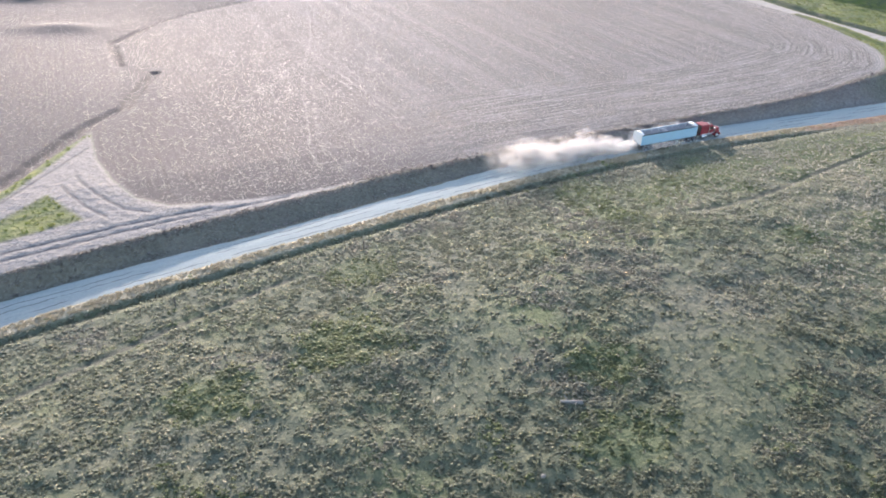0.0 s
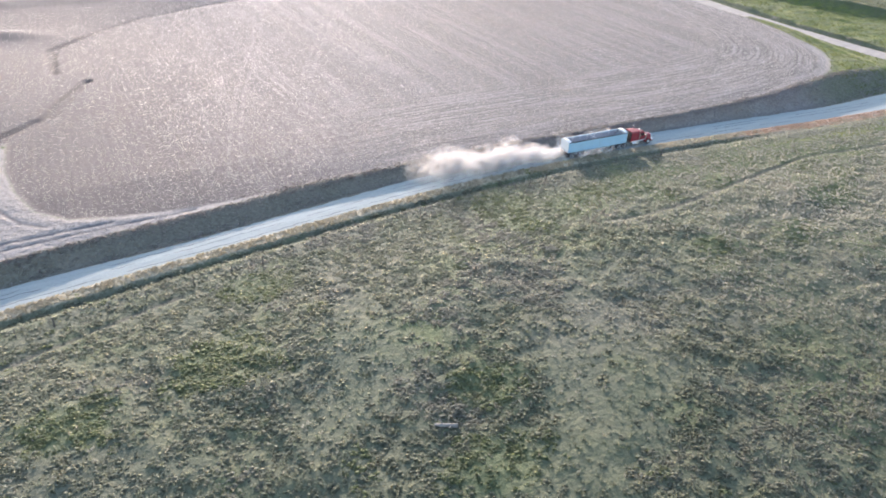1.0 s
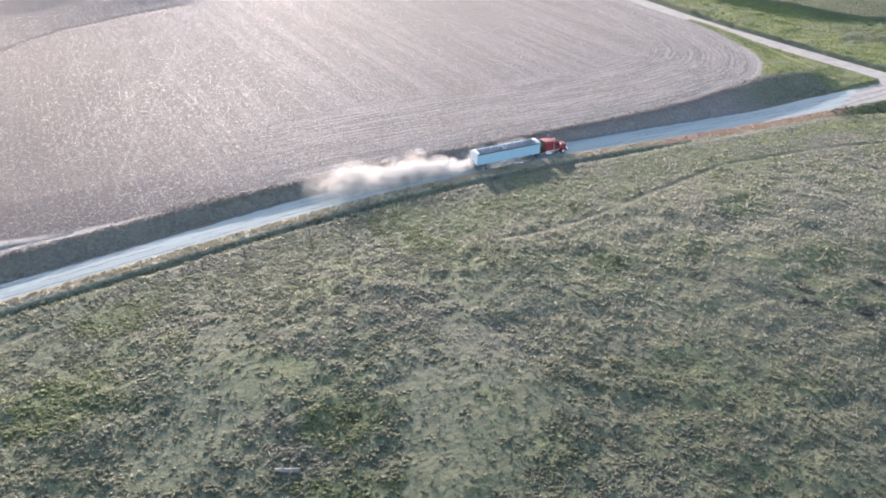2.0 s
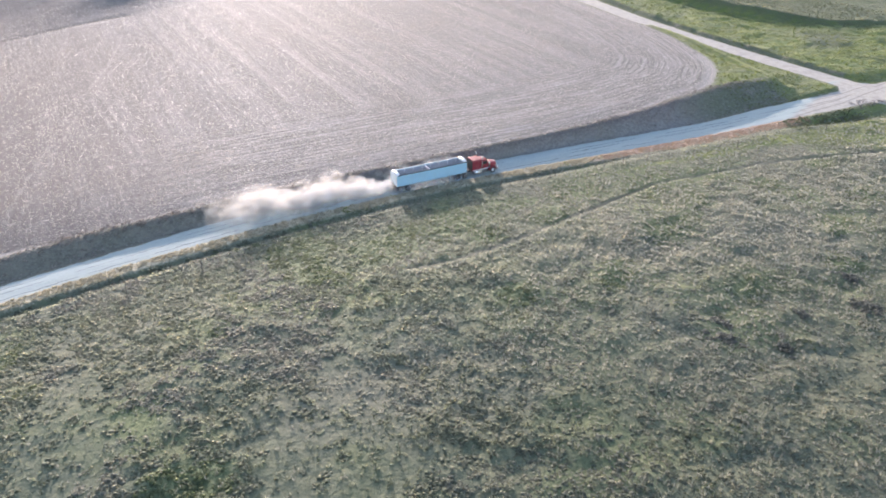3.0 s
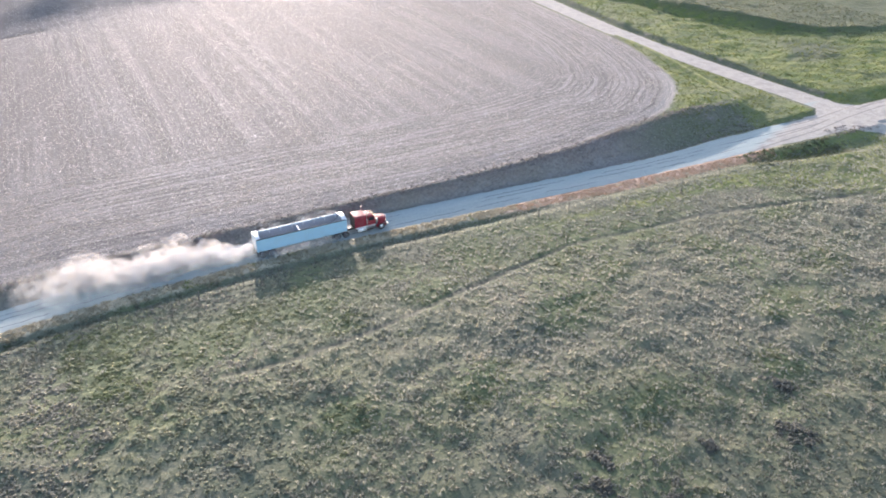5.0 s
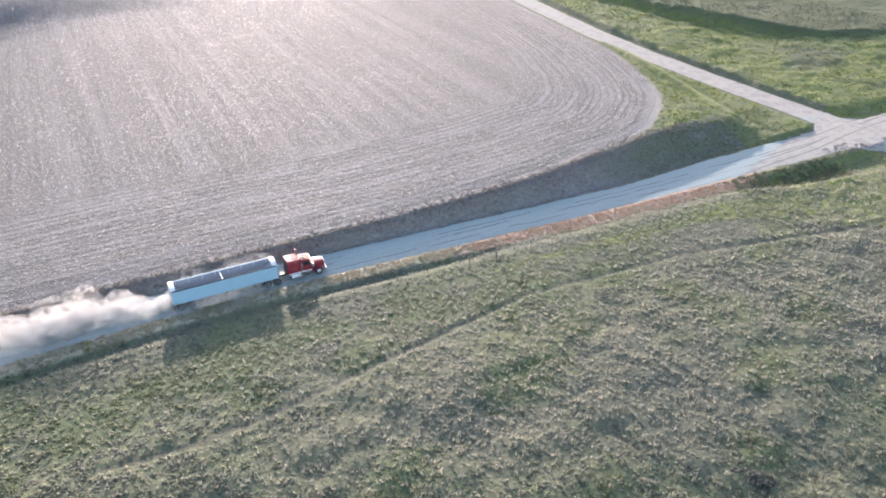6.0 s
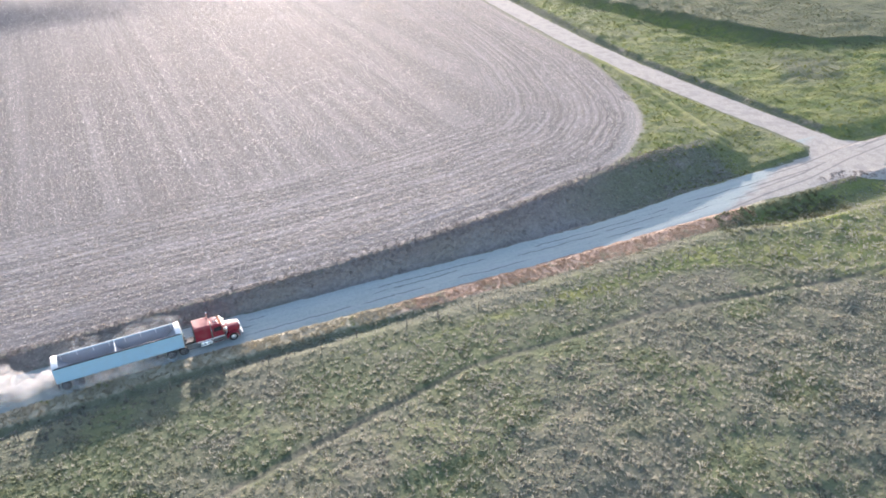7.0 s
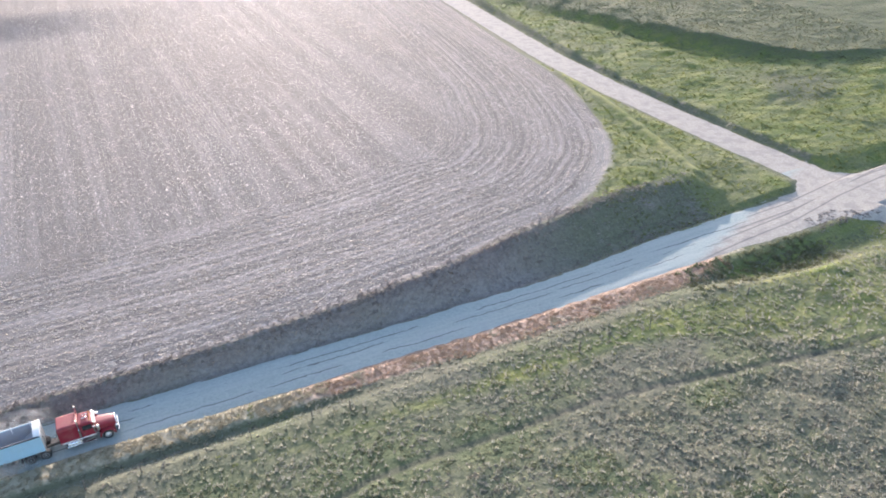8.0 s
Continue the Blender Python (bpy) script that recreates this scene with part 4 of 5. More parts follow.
    # cab
    part("cab", loft([[(x, -w, 0.95), (x, -w, 1.95), (x, -w * 0.93, top - 0.12), (x, -w * 0.8, top), (x, w * 0.8, top), (x, w * 0.93, top - 0.12), (x, w, 1.95), (x, w, 0.95)]
                      for x, w, top in ((-2.34, 1.04, 2.78), (-2.0, 1.05, 2.80), (-1.3, 1.04, 2.74), (-1.06, 1.0, 2.55))]), RED, truck, "red conventional cab")
    for side in (-1, 1):
        pane = bmesh.new()
        v = [pane.verts.new(p) for p in ((-0.94, side * 0.05, 1.99), (-0.99, side * 0.92, 1.98), (-1.07, side * 0.84, 2.5), (-1.02, side * 0.05, 2.52))]
        pane.faces.new(v)
        bmesh.ops.solidify(pane, geom=pane.faces[:], thickness=0.02)
        part("windshield_pane", pane, GLASS, truck, "half of the split windshield")
    part("cowl", box(-1.1, -0.92, -0.95, 0.95, 1.88, 2.0, 0.03), RED, truck)
    visor = bmesh.new()
    v = [visor.verts.new(p) for p in ((-1.08, -0.98, 2.62), (-1.08, 0.98, 2.62), (-0.78, 0.95, 2.46), (-0.78, -0.95, 2.46))]
    visor.faces.new(v)
    bmesh.ops.solidify(visor, geom=visor.faces[:], thickness=0.03)
    part("sun_visor", visor, CHROME, truck, "drop sun visor in chrome")
    for k in range(5):
        y = -0.7 + 0.35 * k
        part("roof_lamp", box(-1.36, -1.22, y - 0.045, y + 0.045, 2.745, 2.83, 0.02), AMBER, truck, "amber roof marker lamp")
    for y in (-0.25, 0.25):
        horn = tube([(-2.0, y, 2.9), (-1.6, y, 2.9), (-1.45, y, 2.9)], [0.03, 0.045, 0.09], 10)
        box(-1.95, -1.9, y - 0.02, y + 0.02, 2.78, 2.9, 0, horn)
        part("air_horn", horn, CHROME, truck, "chrome roof horn", True)
    # sleeper
    part("sleeper", loft([[(x, -1.1, 1.0), (x, -1.1, 2.72), (x, -1.02, top - 0.06), (x, -0.85, top), (x, 0.85, top), (x, 1.02, top - 0.06), (x, 1.1, 2.72), (x, 1.1, 1.0)]
                          for x, top in ((-4.34, 2.98), (-4.28, 3.03), (-2.6, 3.0), (-2.38, 2.88))]), RED, truck, "square red sleeper box with a flat roof")
    part("sleeper_back", box(-4.38, -4.33, -0.98, 0.98, 1.1, 2.85, 0.02), BLACK, truck, "dark rear wall of the sleeper")
    part("deck_plate", box(-5.3, -4.4, -0.44, 0.44, 0.985, 1.03, 0.005), BLACK, truck, "tread plate behind the cab")
    for y in (-0.3, 0.0, 0.3):
        part("air_hose", tube([(-4.36, y, 1.9), (-4.8, y, 1.35), (-5.4, y * 0.7, 1.3), (-5.6, y * 0.5, 1.75)], 0.022, 6), BLACK, truck, "black air hose")
    return truck


def build_trailer(at):
    trailer = tagged(new("grain_trailer"), "long pale blue open-topped grain trailer with white ends", "trailer")
    trailer.matrix_world = at
    x0, x1, low, top, w = -19.55, -5.75, 1.3, 3.1, 1.28
    for side, tag in ((-1, "pale blue ribbed side wall"), (1, "pale blue ribbed side wall")):
        wall = part("side_wall", box(x0, x1, side * w - 0.03, side * w + 0.03, low, top, 0.01), BLUE, trailer, tag)
        liner = box(x0 + 0.05, x1 - 0.05, side * (w - 0.05) - 0.012, side * (w - 0.05) + 0.012, low + 0.1, top - 0.06, 0)
        part("liner", liner, GREY, wall, "dull grey inner liner")
        for k in range(24):
            sx = x0 + 0.3 + k * 0.578
            part("panel_seam", box(sx - 0.015, sx + 0.015, side * (w + 0.035) - 0.008, side * (w + 0.035) + 0.008, low + 0.05, top - 0.05, 0), BLUE, wall)
        part("bottom_rail", box(x0, x1, side * (w - 0.02) - 0.05, side * (w - 0.02) + 0.05, low - 0.12, low - 0.003, 0.015), BLUE, wall, "bottom side rail")
        for k in range(23):
            sx = x0 + 0.55 + k * 0.578
            part("stake_end", box(sx - 0.05, sx + 0.05, side * (w - 0.02) - 0.03, side * (w - 0.02) + 0.03, low - 0.18, low - 0.123, 0), BLACK, wall)
        rail = part("top_rail", box(x0, x1, side * w - 0.05, side * w + 0.05, top + 0.003, top + 0.09, 0.015), WHITE if side > 0 else BLACK, trailer, "top rail")
        for k in range(5):
            sx = x0 + 0.5 + k * 3.2
            part("marker_lamp", box(sx - 0.06, sx + 0.06, side * (w + 0.045) - 0.012, side * (w + 0.045) + 0.012, low - 0.08, low - 0.03, 0), AMBER, wall, "small amber marker lamp")
    part("rolled_tarp", tube([(x0 + 0.2, -w - 0.06, top + 0.12), (x1 - 0.2, -w - 0.06, top + 0.12)], 0.085, 10), TARP, trailer, "dark tarp rolled along the rail", True)
    part("floor", box(x0 + 0.05, x1 - 0.05, -w + 0.07, w - 0.07, low + 0.02, low + 0.12, 0), GREY, trailer, "dusty grey trailer floor")
    # inner slopes at both ends and a low divider
    for sx, way in ((x0 + 0.1, 1), (x1 - 0.1, -1)):
        slope = loft([[(sx, y, low + 0.125), (sx + way * 1.9, y, low + 0.125), (sx, y, top - 0.25)] for y in (-w + 0.08, w - 0.08)])
        part("end_slope", slope, GREY, trailer, "sloped grey end sheet inside")
    mid = (x0 + x1) / 2 - 0.3
    part("divider", loft([[(mid - 0.75, y, low + 0.125), (mid + 0.75, y, low + 0.125), (mid, y, top - 0.55)] for y in (-w + 0.08, w - 0.08)]), GREY, trailer, "ridge between the two bins")
    part("divider_brace", box(mid - 0.05, mid + 0.05, -w + 0.06, w - 0.06, top - 0.12, top - 0.02, 0.02), WHITE, trailer, "white cross brace")
    # white ribs inside the walls and tarp bows
    for k in range(8):
        sx = x0 + 0.9 + k * 1.72
        rib = part("rib", box(sx - 0.045, sx + 0.045, w - 0.13, w - 0.065, top - 0.55, top + 0.3, 0.015), WHITE, trailer, "short white wall rib")
    # end caps: curved white hoods
    for sx, way in ((x0, 1), (x1, -1)):
        cap = bmesh.new()
        n = 8
        for a, b in zip(range(n), range(1, n + 1)):
            pts = []
            for k in (a, b):
                u = k / n * math.pi
                pts.append((-w * math.cos(u) * 1.0, top + 0.1 + 0.36 * math.sin(u)))
            (ya, za), (yb, zb) = pts
            v = [cap.verts.new(p) for p in ((sx - way * 0.02, ya, top + 0.06), (sx - way * 0.02, ya, za), (sx - way * 0.02, yb, zb), (sx - way * 0.02, yb, top + 0.06),
                                            (sx + way * 0.6, ya, top + 0.06), (sx + way * 0.6, ya, za - 0.05), (sx + way * 0.6, yb, zb - 0.05), (sx + way * 0.6, yb, top + 0.06))]
            for f in ((0, 1, 2, 3), (1, 5, 6, 2), (7, 6, 5, 4)):
                cap.faces.new([v[i] for i in f])
        bmesh.ops.remove_doubles(cap, verts=cap.verts, dist=0.001)
        part("end_cap", cap, WHITE, trailer, "curved white tarp cap")
        part("end_wall", box(min(sx, sx + way * 0.06) - 0.05, max(sx, sx + way * 0.06) + 0.02, -w + 0.04, w - 0.04, low - 0.1, top + 0.05, 0.015), WHITE, trailer, "white end wall with dust")
    nose = bmesh.new()
    for y in (-0.9, -0.3, 0.3, 0.9):
        box(x1 + 0.03, x1 + 0.1, y - 0.04, y + 0.04, low, top, 0.01, nose)
    for k in range(5):
        tube([(x1 + 0.13, -0.3, low + 0.2 + k * 0.36), (x1 + 0.13, 0.3, low + 0.2 + k * 0.36)], 0.018, 6, nose)
    part("front_ladder", nose, ALLOY, trailer, "ladder and uprights on the front")
    tube_bm = tube([(x1 + 0.12, -1.1, low + 0.1), (x1 + 0.25, -1.12, top - 0.3), (x1 + 0.1, -1.2, top + 0.1)], 0.03, 8)
    part("tarp_crank", tube_bm, CHROME, trailer, "tarp crank rod", True)
    # chassis
    rails = box(x0 + 0.1, x1 - 0.2, -0.5, -0.4, 1.0, 1.26, 0.01)
    box(x0 + 0.1, x1 - 0.2, 0.4, 0.5, 1.0, 1.26, 0.01, rails)
    for k in range(12):
        sx = x0 + 0.5 + k * 1.13
        box(sx, sx + 0.08, -1.22, 1.22, 1.14, 1.265, 0, rails)
    for cx in (-17.3, -18.7):
        tube([(cx, -0.95, 0.52), (cx, 0.95, 0.52)], 0.08, 8, rails)
        for y in (-0.46, 0.46):
            box(cx - 0.5, cx + 0.5, y - 0.05, y + 0.05, 0.66, 1.0, 0.02, rails)
    part("chassis", rails, BLACK, trailer, "black trailer chassis with axles")
    for side in (-1, 1):
        for cx in (-17.3, -18.7):
            wheel(cx, side * 0.98, side, trailer, width=0.52)
        leg = part("landing_leg", box(-8.95, -8.81, side * 0.62 - 0.07, side * 0.62 + 0.07, 0.36, 1.24, 0.01), BLACK, trailer, "raised landing leg")
        part("foot", box(-9.03, -8.73, side * 0.62 - 0.15, side * 0.62 + 0.15, 0.3, 0.36, 0.01), BLACK, leg)
        part("mud_flap", box(-19.5, -19.47, side * 0.98 - 0.3, side * 0.98 + 0.3, 0.2, 1.2, 0.005), BLACK, trailer, "black mud flap")
        part("tail_lamp", box(x0 - 0.08, x0 - 0.052, side * 0.9 - 0.12, side * 0.9 + 0.12, low - 0.06, low + 0.02, 0.01), AMBER, trailer)
    part("rear_bumper", box(x0 - 0.02, x0 + 0.1, -1.2, 1.2, 0.55, 0.65, 0.02), BLACK, trailer, "black under-ride bar")
    for y in (-0.6, 0.6):
        part("bumper_post", box(x0, x0 + 0.08, y - 0.05, y + 0.05, 0.64, 1.1, 0.01), BLACK, trailer)
    return trailer


TRUCK_X, TRUCK_Y = 112.55, 100.8
slope = (float(road_z(112.0)) - float(road_z(94.0))) / 18.0
truck_pose = pose(TRUCK_X, TRUCK_Y, float(road_z(TRUCK_X)) + 0.045, 0, -math.degrees(math.atan(slope)), 0)
build_tractor(truck_pose)
build_trailer(truck_pose)

# ---- fence along the pasture ----
def fence_y(x):
    return float(np.interp(x, (-60, 38, 48, 75, 90, 100, 127, 137, 154, 170, 190, 205), (75, 86.4, 87.8, 91.3, 92.6, 93.4, 91.7, 90.8, 88.0, 87.8, 87.0, 84)))


def build_fence():
    rnd = random.Random(4)
    fence = tagged(new("fence"), "old wire fence on thin weathered posts beside the pasture", "fence")
    tops = []
    for k in range(43):
        x = -21 + k * 5.25 + rnd.uniform(-1.0, 1.0)
        y = fence_y(x)
        z = float(land_z(np.array([x]), np.array([y]))[0])
        h = rnd.uniform(1.25, 1.5)
        lx, ly = rnd.uniform(-0.08, 0.08), rnd.uniform(-0.08, 0.08)
        r = 0.075 if k % 5 == 0 else 0.045
        part("post", tube([(x, y, z - 0.3), (x + lx * 0.6, y + ly * 0.6, z + h * 0.6), (x + lx, y + ly, z + h)], [r * 1.1, r, r * 0.92], 8), WOOD, fence)
        tops.append((x, y, z, h, lx, ly))
    for share in (0.35, 0.6, 0.82, 0.96):
        part("wire", tube([(x + lx * share, y + ly * share, z + h * share) for x, y, z, h, lx, ly in tops], 0.006, 4), STEEL, fence, "rusty fence wire")


build_fence()


# ---- plants, straw and dust: too many to count ----
def dome(rng, lobes=2, leaves=9, seg=5):
    """A low weed of rounded, uneven lobes with loose leaves standing out of them."""
    co, tri = [], []
    for k in range(lobes):
        out, a = (0.0 if lobes == 1 else 0.45 + 0.15 * rng.rand()), 2 * math.pi * (k + 0.3 * rng.rand()) / lobes
        cx, cy, r, h = out * math.cos(a), out * math.sin(a), (0.65 if lobes == 1 else 0.36 + 0.22 * rng.rand()), 0.4 + 0.4 * rng.rand()
        n = len(co)
        for wide, high in ((1.0, -0.1), (0.78, 0.6)):
            for j in range(seg):
                b, lump = 2 * math.pi * (j + 3 * high) / seg, 0.7 + 0.5 * rng.rand()
                co.append((cx + r * wide * lump * math.cos(b), cy + r * wide * lump * math.sin(b), h * high * (0.75 + 0.5 * rng.rand())))
        co.append((cx + 0.12 * rng.randn(), cy + 0.12 * rng.randn(), h))
        for j in range(seg):
            p, q = n + j, n + (j + 1) % seg
            tri += [(p, q, p + seg), (q, q + seg, p + seg), (p + seg, q + seg, n + 2 * seg)]
    for _ in range(leaves):
        a, e = rng.rand() * 2 * math.pi, rng.rand()
        base = np.array((math.cos(a) * (1 - 0.7 * e) * 0.85, math.sin(a) * (1 - 0.7 * e) * 0.85, 0.1 + e * 0.6))
        out = base * (0.25, 0.25, 0.1) + np.array((0, 0, 0.15)) + rng.randn(3) * 0.2
        side = np.cross(out, rng.randn(3))
        side = side / (np.linalg.norm(side) + 1e-6) * (0.12 + 0.1 * rng.rand())
        n = len(co)
        co += [tuple(base - side), tuple(base + side), tuple(base + out)]
        tri.append((n, n + 1, n + 2))
    return np.array(co), np.array(tri)


def tuft(rng, blades=9, spread=1.0, thin=1.0):
    """Blades of grass that lean out from one root."""
    co, tri = [], []
    for _ in range(blades):
        a, lean = rng.rand() * 2 * math.pi, (0.2 + 0.6 * rng.rand()) * spread
        root = rng.randn(2) * 0.22
        h = 0.55 + 0.5 * rng.rand()
        tip = (root[0] + math.cos(a) * lean, root[1] + math.sin(a) * lean, h)
        s = (0.09 + 0.06 * rng.rand()) * thin
        b = rng.rand() * 2 * math.pi
        n = len(co)
        co += [(root[0] - s * math.cos(b), root[1] - s * math.sin(b), -0.05), (root[0] + s * math.cos(b), root[1] + s * math.sin(b), -0.05), tip]
        tri.append((n, n + 1, n + 2))
    return np.array(co), np.array(tri)


def scatter(name, shapes, x, y, wide, high, tint, material, label, category, lift=0.0, seed=1):
    """One mesh of many copies, each turned, sized and set on the ground."""
    rng = np.random.RandomState(seed)
    z = land_z(x, y) + lift
    turn = rng.rand(len(x)) * 2 * math.pi
    pick = rng.randint(0, len(shapes), len(x))
    cos, tris, tints, start = [], [], [], 0
    for i, (co, tri) in enumerate(shapes):
        m = np.where(pick == i)[0]
        if not len(m):
            continue
        c, s = np.cos(turn[m])[:, None], np.sin(turn[m])[:, None]
        sq = (0.75 + 0.5 * rng.rand(len(m)))[:, None]
        lx, ly = co[None, :, 0] * wide[m][:, None] * sq, co[None, :, 1] * wide[m][:, None] / sq
        px = x[m][:, None] + lx * c - ly * s
        py = y[m][:, None] + lx * s + ly * c
        pz = z[m][:, None] + co[None, :, 2] * high[m][:, None]
        cos.append(np.stack([px, py, pz], -1).reshape(-1, 3))
        tris.append((tri[None] + start + (np.arange(len(m)) * len(co))[:, None, None]).reshape(-1, 3))
        tints.append(np.repeat(tint[m], len(co)))
        start += len(m) * len(co)
    me = raw_mesh(name, np.concatenate(cos), np.concatenate(tris), material)
    me.polygons.foreach_set("use_smooth", np.ones(len(me.polygons), bool))
    me.attributes.new("tint", "FLOAT", "POINT").data.foreach_set("value", np.concatenate(tints).astype(np.float32))
    return tagged(new(name, me), label, category, kind="stuff")


def throw(count, x0, x1, y0, y1, seed):
    rng = np.random.RandomState(seed)
    return rng.uniform(x0, x1, count), rng.uniform(y0, y1, count), rng




def build_pasture():
    shapes = [dome(np.random.RandomState(k), 2 + k % 2, 14) for k in range(14)]
    small = [dome(np.random.RandomState(200 + k), 1, 7, 4) for k in range(14)]
    x, y, rng = throw(117000, -40, 240, -6, 96, 11)
    # what the camera can see of the pasture, with room to spare
    low = np.interp(x, (-24, 0, 60, 120, 180, 222), (48, 40, 14, 14, 46, 62))
    ok = (near_edge(x) - y > 3.3) & (road_in(x, y) < -1)
    out = np.maximum.reduce([low - y, -22 - x, x - 222, np.zeros(len(x))])
    thick = 0.28 * bumps(x, y, 15, 21) + 0.27 * bumps(x, y, 4.5, 22) + 0.45 * bumps(x, y, 1.9, 26)
    bare = np.maximum.reduce([inside(x, y, spot) for spot in BARE_SPOTS])
    lush = inside(x, y, [(45, 54.5), (50.5, 52.2), (52, 46), (45.4, 40), (34.6, 45.4), (36.8, 50)])
    bare = np.where(lush > -1, -4, bare)
    thick = thick + 0.15 * smooth(-2, 2, lush)
    chance = 0.42 + 0.58 * smooth(0.36, 0.58, thick)
    chance = chance * (1 - 0.88 * smooth(-2, 2.5, bare + 3 * (bumps(x, y, 5, 29) - 0.5)))
    chance = chance * (1 - 0.75 * smooth(-1, 3, inside(x, y, [(150, 92), (175, 93), (225, 96), (225, 60), (205, 64), (194, 72), (186, 78), (175, 87)])))
    chance = chance * (1 - 0.9 * smooth(-1.5, 1, inside(x, y, [(112, 91), (150, 91), (175, 92), (187, 89), (195, 82), (175, 84), (150, 84.5), (128, 86), (112, 89)])))
    chance = chance * (1 - 0.8 * smooth(13, 8, near_edge(x) - y + 4 * (bumps(x, y, 7, 51) - 0.5)) * smooth(85, 120, x))
    chance = chance * np.exp(-out / 7)
    for line in PATHS:
        chance = chance * smooth(0.6, 1.2, near_line(x, y, line))
    ok &= rng.rand(len(x)) < chance * (0.8 + 0.1 * smooth(50, 100, x))
    x, y = x[ok], y[ok]
    size = (0.22 + 0.5 * rng.rand(len(x)) ** 2.0) * (1.15 - 0.5 * smooth(60, 110, x + 20 * (bumps(x, y, 12, 24) - 0.5)))
    tall = size * (0.2 + 0.18 * rng.rand(len(x))) * (1 - 0.25 * smooth(80, 130, x)) * (0.75 + 0.25 * smooth(8, 24, near_edge(x) - y))
    tint = np.clip(0.5 * rng.rand(len(x)) + 0.6 * bumps(x, y, 7, 23), 0, 1)
    live = np.zeros(len(x))
    for cx, cy, r in GREEN_SPOTS:
        live = np.maximum(live, 1.3 - np.hypot(x - cx, (y - cy) * 1.3) / r)
    green = live + 0.9 * (bumps(x, y, 5, 27) - 0.5) + 0.3 * rng.rand(len(x)) > 0.55
    lone = (size < 0.4) | (rng.rand(len(x)) < 0.6 * smooth(60, 90, x))
    for name, m, kit, mat, tag in (("pasture_weeds", ~green & ~lone, shapes, WEEDS, "low grey-green weed clumps covering the pasture"), ("small_weeds", ~green & lone, small, WEEDS, "small grey-green weeds scattered over the pasture"),
                                   ("green_weeds", green, shapes, LIVE, "fresh green weed clumps in the pasture")):
        scatter(name, kit, x[m], y[m], size[m], tall[m], tint[m], mat, tag, "weeds", seed=3)
    x, y, rng = throw(85000, -24, 225, 14, 97, 12)
    low = np.interp(x, (-24, 0, 60, 120, 180, 222), (48, 40, 14, 14, 46, 62))
    ok = (near_edge(x) - y > 2.9) & (y > low) & (road_in(x, y) < -1) & (np.minimum.reduce([near_line(x, y, line) for line in PATHS]) > 0.55) & (rng.rand(len(x)) < (0.25 + 0.75 * bumps(x, y, 6, 25)) * (0.5 + 0.5 * smooth(50, 100, x)))
    x, y = x[ok], y[ok]
    size = 0.2 + 0.34 * rng.rand(len(x))
    grass = [tuft(np.random.RandomState(40 + k)) for k in range(8)]
    dead = rng.rand(len(x)) < (0.1 + 0.38 * smooth(60, 110, x + 25 * (bumps(x, y, 16, 28) - 0.5))) * smooth(5, 20, near_edge(x) - y)
    wisps = [tuft(np.random.RandomState(50 + k), 11, 0.5, 0.5) for k in range(8)]
    for name, m, kit, mat, tag in (("pasture_grass", ~dead, grass, WEEDS, "short tufts of pasture grass between the weeds"), ("dry_wisps", dead, wisps, WISP, "pale dead grass stalks standing among the weeds")):
        scatter(name, kit, x[m], y[m], size[m] * 1.1, size[m] * np.where(dead[m], 1.0, 0.7), rng.rand(m.sum()), mat, tag, "grass", seed=4)


def build_log():
    """A weathered trunk lying in the grass, with two broken limbs."""
    x, y = 39.9, 45.5
    log = tagged(new("fallen_log"), "pale weathered log lying in the pasture weeds", "log")
    log.matrix_world = pose(x, y, float(land_z(np.array([x]), np.array([y]))[0]) + 0.06, 0, 0, -27)
    part("trunk", tube([(-1.25, 0.02, 0.04), (-0.5, -0.03, 0.02), (0.3, 0.03, 0.0), (1.15, 0.0, 0.03)], [0.17, 0.21, 0.23, 0.26], 10), BARK, log, smooth_faces=True)
    part("limb", tube([(-0.4, 0.1, 0.1), (-0.6, 0.35, 0.3), (-0.9, 0.6, 0.42)], [0.09, 0.06, 0.03], 7), BARK, log)
    part("limb", tube([(0.4, -0.1, 0.1), (0.35, -0.4, 0.22), (0.2, -0.7, 0.25)], [0.08, 0.05, 0.025], 7), BARK, log)


def build_rock():
    x, y, rnd = 31.7, 38.3, random.Random(6)
    bm = bmesh.new()
    bmesh.ops.create_icosphere(bm, subdivisions=2, radius=0.22)
    for v in bm.verts:
        v.co = Vector((v.co.x * 1.3, v.co.y, v.co.z * 0.75)) * (0.85 + 0.3 * rnd.random())
    rock = part("rock", bm, BARK, None, "pale bare rock among the pasture weeds")
    tagged(rock, category="rock")
    rock.matrix_world = pose(x, y, float(land_z(np.array([x]), np.array([y]))[0]) + 0.1)


THICKETS = [(109.7, 42.0, 1.5), (132.3, 38.6, 1.8), (122.8, 41.3, 0.9), (115.2, 37.7, 1.1), (137.1, 44.2, 1.2), (112.0, 45.1, 1.0)]


